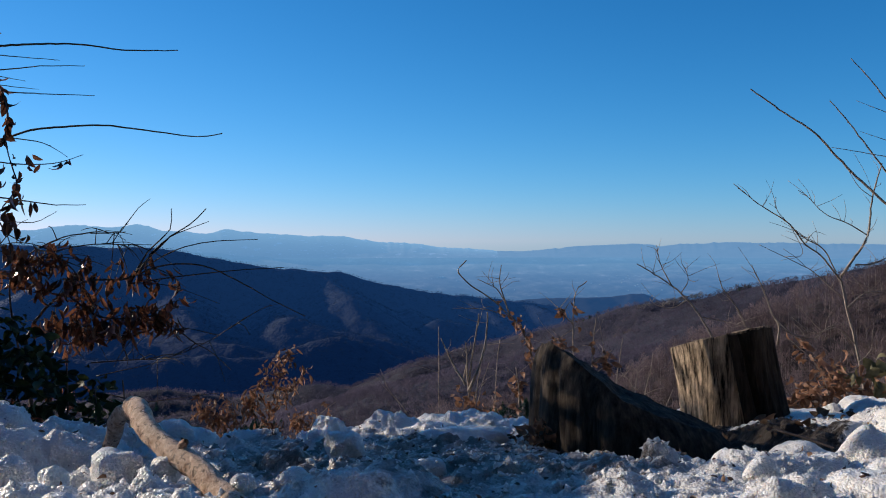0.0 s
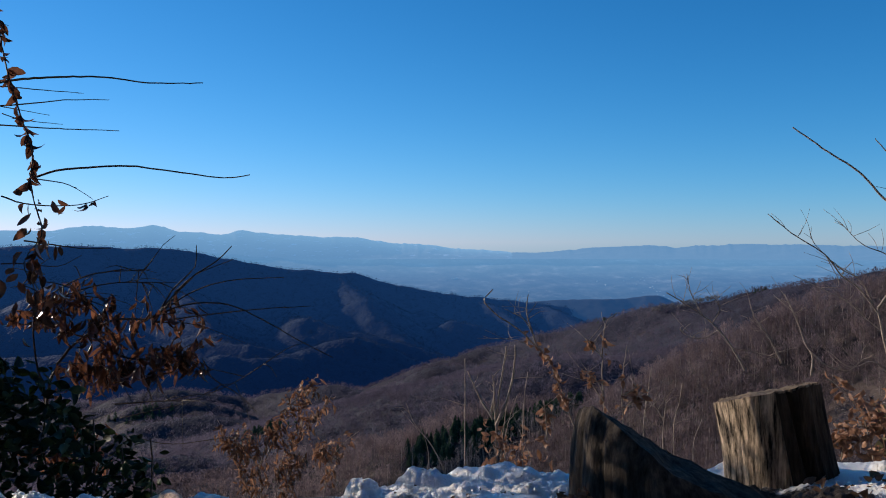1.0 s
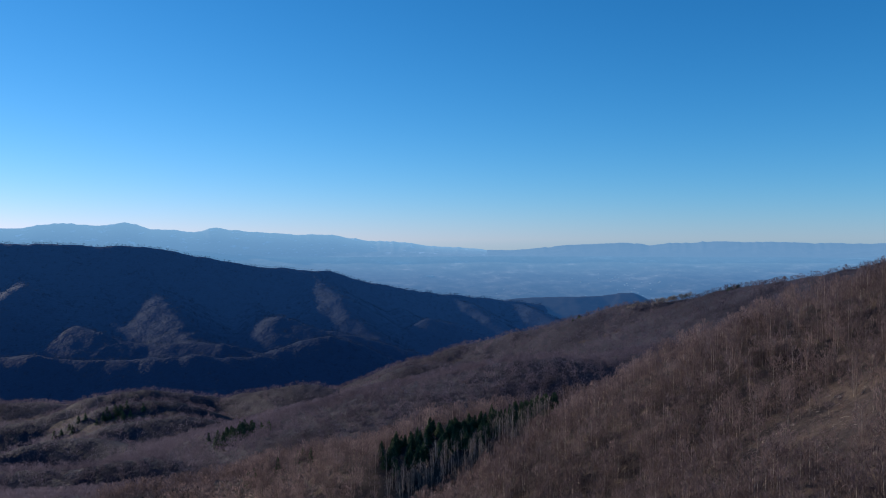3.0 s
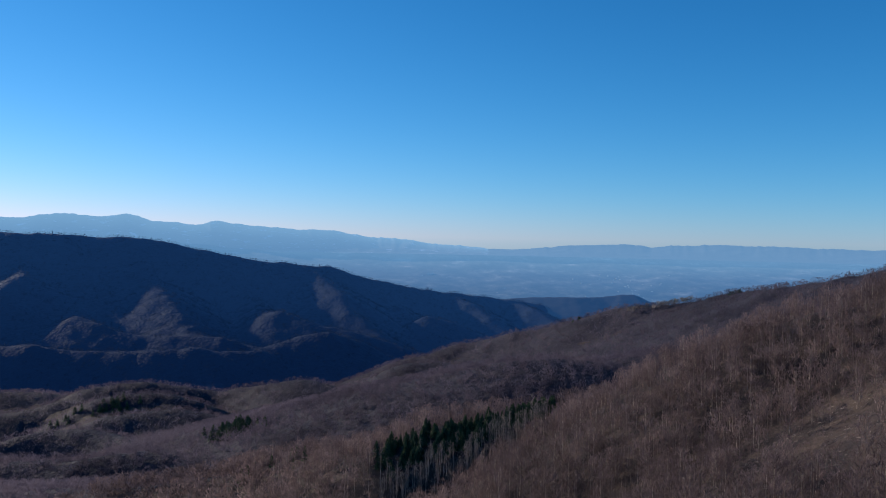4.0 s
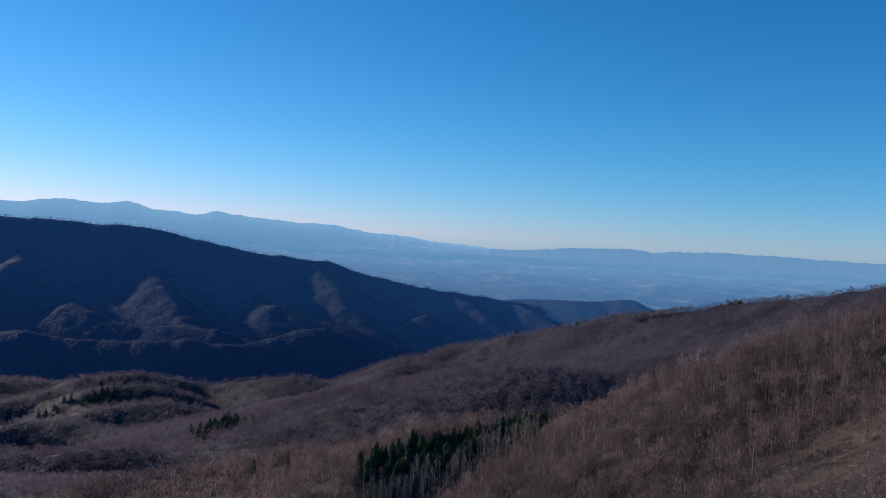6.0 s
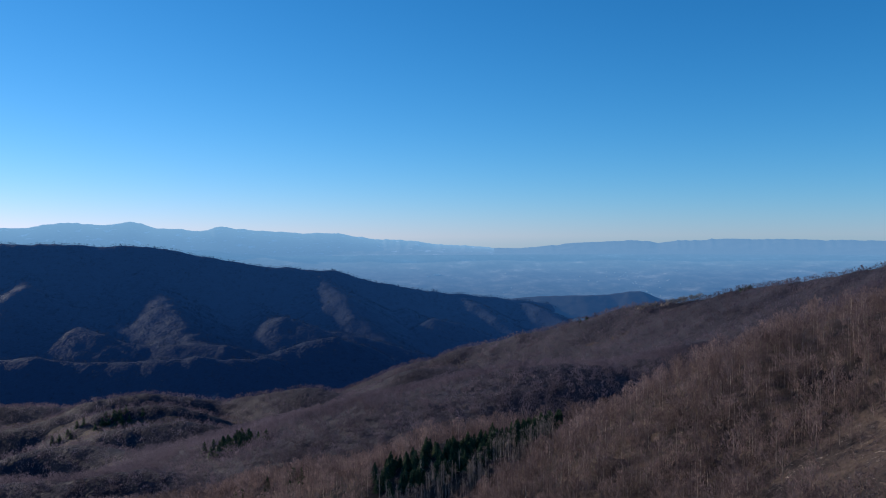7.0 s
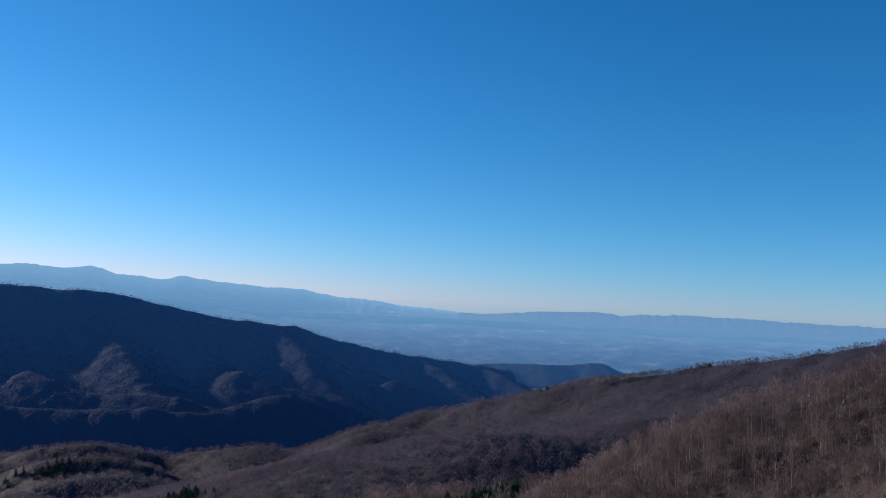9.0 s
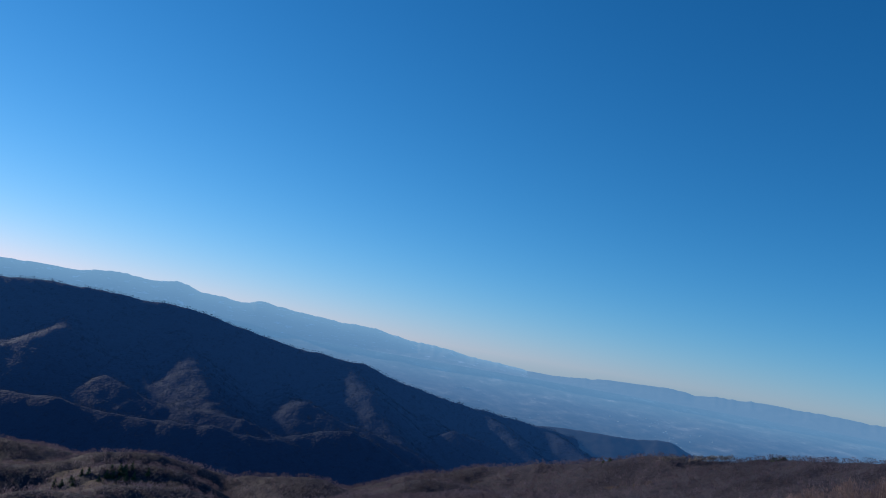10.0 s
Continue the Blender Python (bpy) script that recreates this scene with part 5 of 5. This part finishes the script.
LEAFY_TWO = [
    ([(0.89, 4.77, -1.15), (0.89, 4.77, -0.9), (0.88, 4.78, -0.31), (0.87, 4.8, -0.11), (0.87, 4.82, 0.06), (0.89, 4.83, 0.29), (0.96, 4.85, 0.36)], 0.0074),
    ([(0.87, 4.77, -0.1), (0.82, 4.77, -0.01), (0.75, 4.77, 0.03)], 0.0049),
    ([(0.87, 4.8, 0.11), (0.82, 4.8, 0.16), (0.77, 4.8, 0.22)], 0.0050),
    ([(1, 4.85, -1.15), (1, 4.85, -0.92), (1, 4.85, -0.32), (0.99, 4.85, -0.15), (1, 4.85, 0.02), (1.02, 4.85, 0.17)], 0.0067),
    ([(0.99, 4.85, -0.12), (1.05, 4.85, -0.09), (1.11, 4.85, -0.05)], 0.0050),
    ([(1, 4.85, -0.2), (1.06, 4.85, -0.15), (1.13, 4.85, -0.12)], 0.0050),
]
LEAFY_TWO += [
    ([(0.87, 4.77, -0.14), (0.8, 4.77, -0.04), (0.78, 4.77, 0.06)], 0.0041),
]
THIN = [
    ([(1.25, 5.42, -1.11), (1.26, 5.42, -0.43), (1.29, 5.42, -0.2), (1.31, 5.42, -0.05)], 0.0065),
    ([(1.44, 5.58, -1.16), (1.43, 5.58, -0.54), (1.45, 5.58, -0.3), (1.42, 5.58, -0.28)], 0.0058),
    ([(1.54, 5.58, -1.16), (1.5, 5.58, -0.54), (1.54, 5.58, -0.3), (1.56, 5.58, -0.17)], 0.0058),
    ([(1.43, 5.58, -0.42), (1.38, 5.58, -0.34), (1.32, 5.58, -0.32)], 0.0038),
    ([(-0.2, 5.27, -1.12), (-0.14, 5.27, -0.61), (-0.19, 5.27, -0.39)], 0.0036),
    ([(1.7, 5.73, -1.13), (1.68, 5.73, -0.65), (1.74, 5.73, -0.45)], 0.0049),
    ([(0.85, 5.42, -1.15), (0.85, 5.42, -1.03), (0.87, 5.42, -0.5)], 0.0037),
]
DRY = [
    ([(-1.15, 5.15, -1.42), (-1.17, 5.17, -0.93), (-1.19, 5.19, -0.62), (-1.23, 5.21, -0.44), (-1.34, 5.23, -0.36)], 0.0072),
    ([(-1.18, 5.15, -0.61), (-1.11, 5.17, -0.4), (-1.01, 5.19, -0.26), (-0.87, 5.21, -0.1), (-0.84, 5.23, -0.07)], 0.0054),
    ([(-1.12, 5.18, -1.15), (-1.12, 5.18, -1.08), (-1.06, 5.2, -0.62), (-0.98, 5.21, -0.44), (-0.93, 5.22, -0.34), (-0.9, 5.23, -0.16)], 0.0054),
    ([(-1.25, 5.15, -1.15), (-1.25, 5.15, -1.07), (-1.28, 5.15, -0.61), (-1.37, 5.15, -0.46), (-1.44, 5.15, -0.32)], 0.0053),
    ([(-1.07, 5.15, -1.15), (-1.07, 5.15, -0.93), (-1, 5.15, -0.68), (-0.93, 5.15, -0.5)], 0.0044),
]
DRY += [
    ([(-1.18, 5.15, -0.64), (-1.27, 5.15, -0.5), (-1.39, 5.15, -0.43)], 0.0035),
    ([(-1.15, 5.18, -0.58), (-1.1, 5.18, -0.44), (-1.11, 5.18, -0.33)], 0.0036),
    ([(-1.05, 5.23, -0.63), (-0.95, 5.26, -0.45), (-0.81, 5.29, -0.28), (-0.76, 5.32, -0.21)], 0.0036),
    ([(-0.88, 5.48, -1.18), (-0.79, 5.48, -0.69), (-0.69, 5.48, -0.54), (-0.6, 5.48, -0.47)], 0.0047),
    ([(-0.79, 5.48, -0.69), (-0.84, 5.48, -0.58), (-0.86, 5.48, -0.61)], 0.0038),
]
DRY_RIGHT = [
    ([(2.19, 4.33, -1.15), (2.19, 4.33, -0.53), (2.15, 4.29, -0.28), (2.08, 4.26, -0.1), (1.99, 4.22, -0), (1.87, 4.18, 0.09)], 0.0059),
    ([(2.29, 4.4, -1.15), (2.29, 4.4, -0.52), (2.28, 4.38, -0.24), (2.21, 4.35, -0.08), (2.1, 4.33, -0.05)], 0.0060),
    ([(2.42, 4.4, -1.15), (2.42, 4.4, -0.52), (2.42, 4.4, -0.21), (2.48, 4.4, -0.09)], 0.0061),
    ([(1.92, 4.26, -0.27), (2.05, 4.28, -0.19), (2.18, 4.3, -0.17), (2.35, 4.33, -0.2)], 0.0067),
    ([(1.94, 4.18, -0.32), (1.96, 4.18, -0.2), (1.91, 4.18, -0.16)], 0.0043),
    ([(2.32, 4.33, -0.05), (2.38, 4.33, 0.01), (2.39, 4.33, 0.12)], 0.0030),
]

STICK = [
    ([(-0.28, 1.22, 0.2), (-0.32, 1.3, 0.2), (-0.39, 1.39, 0.22), (-0.47, 1.47, 0.24), (-0.53, 1.55, 0.26), (-0.57, 1.64, 0.27), (-0.61, 1.72, 0.26)], 0.023),
    ([(-0.6, 1.72, 0.25), (-0.64, 1.76, 0.24), (-0.67, 1.79, 0.21), (-0.69, 1.83, 0.17), (-0.72, 1.86, 0.12)], 0.02),
]
SNOW_TWIG = [
    ([(1, 1.98, 0.09), (0.96, 2.04, 0.1), (0.9, 2.09, 0.11), (0.92, 2.15, 0.08)], 0.0042),
    ([(0.94, 2.12, 0.09), (0.93, 2.12, 0.08), (0.92, 2.12, 0.07)], 0.003),
]


def hang(g, n, sideways=0.5, down=1.0):
    """Directions of hanging leaves."""
    return np.stack([g.normal(0, sideways, n), g.normal(0, sideways, n), g.normal(-down, 0.35, n)], -1)


g = np.random.default_rng(23)
# slender tree at the edge of the brow, long bare shoots and a few hanging leaves
tree = bush("young_tree", "slender dark tree with long bare shoots and few dead leaves", "tree", [([(-2.75, 3.8, -0.9), (-2.62, 3.72, 1.0), (-2.42, 3.6, 2.0), (-2.12, 3.5, 2.8)], 0.03), LEFT_TWIGS[6]] + LEFT_TWIGS[:6] + LEFT_TWIGS[7:], BARK, 1, 0.005)
spots = np.vstack([along(LEFT_TWIGS[6][0], 30, g, 0.5, 0.78), along(LEFT_TWIGS[9][0], 7, g, 0.1, 0.95), along(LEFT_TWIGS[10][0], 4, g, 0, 0.6), along(LEFT_TWIGS[6][0], 30, g, 0.76, 0.95)])
droop = [(-1.54, 3.09, 0.90), (-1.50, 3.05, 0.80), (-1.55, 3.02, 0.70), (-1.49, 2.98, 0.60), (-1.46, 2.92, 0.48)]
v, f = tube(droop, 0.003, 0.0015, 5, buds=0.003)
part("branch", mesh_of("drooping_shoot", v, f, BARK, smooth=True), tree)
spots = np.vstack([spots, along(droop, 55, g, 0.0, 1.0) + g.normal(0, 0.035, (55, 3))])
part("leaves", leaves("hanging_leaves", spots, hang(g, len(spots)), 0.055, 0.026, BUSH_LEAF, 31), tree, "curled dark brown dead leaves")

# thick bush with russet leaves
side = []
for line, r in (BUSH_TWIGS[0], BUSH_TWIGS[12], BUSH_TWIGS[13], BUSH_TWIGS[10], BUSH_TWIGS[11], BUSH_TWIGS[9], BUSH_TWIGS[8]):
    for p in along(line, 14, g, 0.2, 1.0):
        d = np.array([g.normal(0.05, 0.085), g.normal(0.02, 0.14), g.normal(0.0, 0.09)])
        side.append(([tuple(p), tuple(p + d * 0.6 + (0, 0, 0.015)), tuple(p + d)], 0.0022))
shrub = bush("leafy_bush", "tangled bush with drooping russet dead leaves", "bush", BUSH_TWIGS + side, BARK, 1, 0.003)
spots = np.vstack([along(line, 13, g, 0.1, 1.0) for line, r in side])
inner = spots[:, 0] / spots[:, 1] < -0.40
keep = (spots[:, 0] < -0.93) & (spots[:, 2] < np.where(inner, 0.56, 0.48) + 0.04 * g.normal(0, 1, len(spots))) & (spots[:, 2] > np.where(inner, -0.08, 0.27))
spots = spots[keep] + g.normal(0, 0.012, (int(keep.sum()), 3))
shrub.matrix_basis = Matrix.Translation((0, 0, 0.6)) @ Matrix.Scale(1.2, 4) @ Matrix.Translation((0, 0, -0.6))      # the bush stands a metre behind the snow
part("leaves", leaves("russet_leaves", spots, hang(g, len(spots), 0.35), 0.064, 0.018, BUSH_LEAF, 37, 1.6, 1.1), shrub, "glossy russet dead leaves")

# dark evergreen under it
green = bush("evergreen_bush", "low dark evergreen bush beside the snow", "bush",
             [([(-1.38 + 0.07 * k, 2.66 + 0.03 * (k % 3), -0.45), (-1.40 + 0.08 * k, 2.68 + 0.03 * (k % 3), 0.0), (-1.44 + 0.09 * k, 2.70, 0.12 + 0.03 * (k % 4))], 0.006) for k in range(6)], BARK, 6)
n = 2300
spots = np.stack([g.uniform(-1.75, -0.98, n), g.normal(2.72, 0.09, n), g.uniform(-0.3, 0.40, n)], -1)
spots = spots[spots[:, 2] < 0.44 - 0.75 * (spots[:, 0] + 1.5).clip(0, 1)]
part("leaves", leaves("evergreen_leaves", spots, hang(g, len(spots), 0.8, 0.4), 0.05, 0.024, GREEN_LEAF, 41, 0.9, 0.6), green, "dark green glossy leaves")

# two unseen bushes added along the edge, sunward, to dapple snow and stumps
for y0, y1, bare, n, label in ((1.92, 3.55, False, 3700, "unseen bush of russet dead leaves added to shade the snow"), (3.5, 5.7, True, 950, "unseen tall bush, its russet leaves set where they dapple the stumps")):
    y = g.uniform(y0, y1, n)
    x = -0.56 * y - 0.10 - 0.58 * g.uniform(0, 1, n)
    top = np.interp(y, [2.3, 2.5, 2.8, 3.7, 4.8, 5.7], [0.60, 0.84, 1.06, 1.24, 1.52, 1.75]) + 0.10 * fractal(x, y, 0.3, 2, 5)
    low = 0.95 + 0.2 * (y - 3.5) if bare else -0.05 + 0 * y
    if not bare:      # near leaves lie in a slab along the sun's rays, shading mid snow
        rise = 0.315 * (0.485 * y - 0.875 * x)
        low, top = np.where(y < 2.35, rise, low), np.where(y < 2.35, rise + 0.10, top)
    spots = np.stack([x, y, low + g.uniform(0, 1, n) * (top - low)], -1)
    roots = [(max(y0, 2.3) + 0.2 + (y1 - max(y0, 2.3) - 0.4) * k / 5) for k in range(6)]
    shrub = bush("leafy_bush", label, "bush",
                 [([(-0.56 * q - 0.45, q, -0.5 - 0.25 * (q - 2)), (-0.56 * q - 0.45 + g.normal(0, 0.04), q, 0.15), (-0.56 * q - 0.45 + g.normal(0, 0.10), q + g.normal(0, 0.12), 0.85 + 0.2 * (q - 2))], 0.008) for q in roots for _ in range(2)], BARK, 12)
    part("leaves", leaves("shade_bush_leaves", spots, hang(g, n, 0.5), 0.068, 0.030, BUSH_LEAF, 39, 1.4, 0.8), shrub, "glossy russet dead leaves")

# bare tree on the other side
tree = bush("young_tree", "young bare tree with pale grey forked trunk", "tree", [(line, r * 0.72) for line, r in RIGHT_TWIGS], PALE_BARK, 1, 0.004)
extra = []
for line, r in RIGHT_TWIGS[1:8]:
    for p in along(line, 8, g, 0.2, 0.95):
        d = np.array([g.normal(-0.03, 0.08), g.normal(0, 0.04), abs(g.normal(0.07, 0.05))])
        extra.append(([tuple(p), tuple(p + d * 0.5 + (0.012, 0, 0)), tuple(p + d)], 0.0018))
for line, r in extra:
    v, f = tube(line, r, r * 0.5, 4, buds=0.003)
    part("branch", mesh_of("twiglet", v, f, PALE_BARK, smooth=True), tree)

bush("bare_shrub", "thin bare twigs forking behind the stump", "shrub", BACK_TWIGS, PALE_BARK, 1, 0.003, fine=6)

shrub = bush("sapling", "clump of pale cut saplings with a few dead leaves", "sapling", SAPLING, PALE_BARK, 1, 0.003, fine=2)
spots = np.vstack([along(SAPLING[0][0], 60, g, 0.38, 0.68), along(SAPLING[10][0], 30, g, 0.5, 1), along(SAPLING[9][0], 30, g, 0.4, 0.75)]) + g.normal(0, 0.042, (120, 3)) * (1.4, 1, 1)
part("leaves", leaves("sapling_leaves", spots, hang(g, len(spots), 0.8, 0.6), 0.055, 0.024, TAN_LEAF, 43), shrub, "curled orange-brown leaves")

for line_set, label, seed in ((LEAFY, "leaning twig with orange-brown leaves behind the broken stump", 47), (LEAFY_TWO, "upright twigs with a few orange-brown leaves", 53)):
    shrub = bush("leafy_twig", label, "shrub", line_set, PALE_BARK, 1, 0.003, fine=4)
    if seed == 47:
        spots = np.vstack([along(line_set[0][0], 60, g, 0.52, 0.80), along(line_set[3][0], 24, g, 0, 1)])
    else:
        spots = np.vstack([along(l, 12, g, 0.62, 0.92) for l, r in line_set])
    spots = spots + g.normal(0, 0.013, spots.shape)
    part("leaves", leaves("twig_leaves", spots, hang(g, len(spots), 0.8, 0.6), 0.055, 0.026, TAN_LEAF, seed), shrub, "curled orange-brown leaves")

bush("thin_saplings", "thin bare shoots on the slope behind the stumps", "shrub", THIN, PALE_BARK, 6, 0.003, fine=5)

shrub = bush("dry_shrub", "dry shrub thick with small curled tan leaves", "shrub", DRY, PALE_BARK, 1)
spots = np.vstack([along(l, int(95 if k < 7 else 60), g, 0.45, 0.98) for k, (l, r) in enumerate(DRY)])
spots = spots + g.normal(0, 0.028, spots.shape)
part("leaves", leaves("small_dry_leaves", spots, hang(g, len(spots), 0.55, 0.8), 0.052, 0.015, TAN_LEAF, 59, 1.2, 1.6), shrub, "small curled tan leaves")

shrub = bush("dry_shrub", "dry plant with large curled tan leaves beside the stump", "shrub", DRY_RIGHT, PALE_BARK, 1)
spots = np.vstack([along(l, 52, g, 0.42, 1.0) for l, r in DRY_RIGHT[:5]])
spots = spots + g.normal(0, 0.035, spots.shape)
part("leaves", leaves("large_dry_leaves", spots, hang(g, len(spots), 0.8, 0.5), 0.078, 0.028, TAN_LEAF, 61, 2.4, 1.3), shrub, "large curled tan leaves")
spots = np.stack([g.normal(2.40, 0.10, 34), g.normal(4.33, 0.07, 34), g.uniform(-0.3, -0.03, 34)], -1)
part("faded_leaves", leaves("faded_leaves", spots, hang(g, 34, 0.7, 0.6), 0.09, 0.045, FADED_LEAF, 67), shrub, "fading yellow-green leaves")

# the peeled bent branch
ob = tagged(new("fallen_branch"), "thick peeled branch with a crooked end lying on snow", "branch")
v, f = tube(STICK[0][0], 0.0205, 0.0195, 16, 0.015, wobble=0.022)
shaft = part("shaft", mesh_of("branch_shaft", v, f, PEELED, smooth=True), ob, "pale peeled wood with bark flecks")
v, f = tube([(-0.428, 1.428, 0.226), (-0.420, 1.420, 0.246), (-0.411, 1.414, 0.258)], 0.012, 0.006, 10, 0.008)
part("knot", mesh_of("branch_knot", v, f, PEELED, smooth=True), shaft, "stub of a broken side twig")
v, f = tube(STICK[1][0], 0.0195, 0.015, 16, 0.015, wobble=0.022)
part("crook", mesh_of("branch_crook", v, f, PEELED, smooth=True), ob)

ob = tagged(new("snow_twig"), "dark forked twig lying on the snow", "twig")
for line, r in SNOW_TWIG:
    v, f = tube(line, r, r * 0.6, 5, buds=0.003)
    part("stem", mesh_of("twig_stem", v, f, BARK, smooth=True), ob)

# fallen leaves and scraps round the stumps
n = 150
x, y = np.concatenate([g.normal(0.72, 0.22, n - 60), g.normal(0.22, 0.08, 30), g.normal(1.2, 0.2, 30)]), np.concatenate([g.normal(2.52, 0.12, n - 60), g.normal(2.46, 0.05, 30), g.normal(2.6, 0.1, 30)])
spots = np.stack([x, y, snow_height(x, y) + 0.012], -1)
ob = new("fallen_leaves", leaves("fallen_leaves", spots, np.stack([g.normal(0, 1, n), g.normal(0, 1, n), g.normal(0.0, 0.12, n)], -1), 0.038, 0.021, LITTER_LEAF, 71))
tagged(ob, "wet brown fallen leaves round the two stumps", "leaves", kind="stuff")
n = 60
x, y = g.normal(0.345, 0.022, n), g.normal(2.36, 0.02, n)
spots = np.stack([x, y, snow_height(x, y) + g.uniform(0.01, 0.07, n)], -1)
ob = new("leaf_heap", leaves("leaf_heap", spots, np.stack([g.normal(0, 1, n), g.normal(0, 1, n), g.normal(0.2, 0.5, n)], -1), 0.034, 0.016, TAN_LEAF, 79, 2.4, 1.2))
tagged(ob, "heap of crumpled tan leaves against the broken stump", "leaves")
n = 520
x, y = g.uniform(-0.9, 1.3, n), g.uniform(1.15, 2.6, n)
spots = np.stack([x, y, snow_height(x, y) + 0.003], -1)
ob = new("leaf_scraps", leaves("leaf_scraps", spots, np.stack([g.normal(0, 1, n), g.normal(0, 1, n), g.normal(0.1, 0.2, n)], -1), 0.016, 0.007, LITTER_LEAF, 73))
tagged(ob, "dark scraps of leaf and bark on snow", "litter", kind="stuff")

# crumbs of refrozen snow over the trampled crust
n = 8000
x, y = g.uniform(-1.0, 1.3, n), g.uniform(1.05, 2.7, n)
keep = ((x - 0.74) / 0.48) ** 2 + ((y - 2.40) / 0.50) ** 2 > 1
x, y = x[keep], y[keep]
size = 0.0022 + 0.006 * g.uniform(0, 1, len(x)) ** 3
mid = np.stack([x, y, snow_height(x, y) + 0.4 * size], -1)
v = np.stack([mid + size[:, None] * (np.array(d) + g.normal(0, 0.28, (len(x), 3))) for d in ((1, 0, 0), (0, 1, 0), (-1, 0, 0), (0, -1, 0), (0, 0, 0.9), (0, 0, -0.9))], 1).reshape(-1, 3)
f = np.array([(0, 1, 4), (1, 2, 4), (2, 3, 4), (3, 0, 4), (1, 0, 5), (2, 1, 5), (3, 2, 5), (0, 3, 5)])
f = (f[None] + (np.arange(len(x)) * 6)[:, None, None]).reshape(-1, 3)
ob = new("snow_crumbs", mesh_of("snow_crumbs", v, f, CLEAN_SNOW))
tagged(ob, "loose icy crumbs scattered over the trampled snow", "snow", kind="stuff")
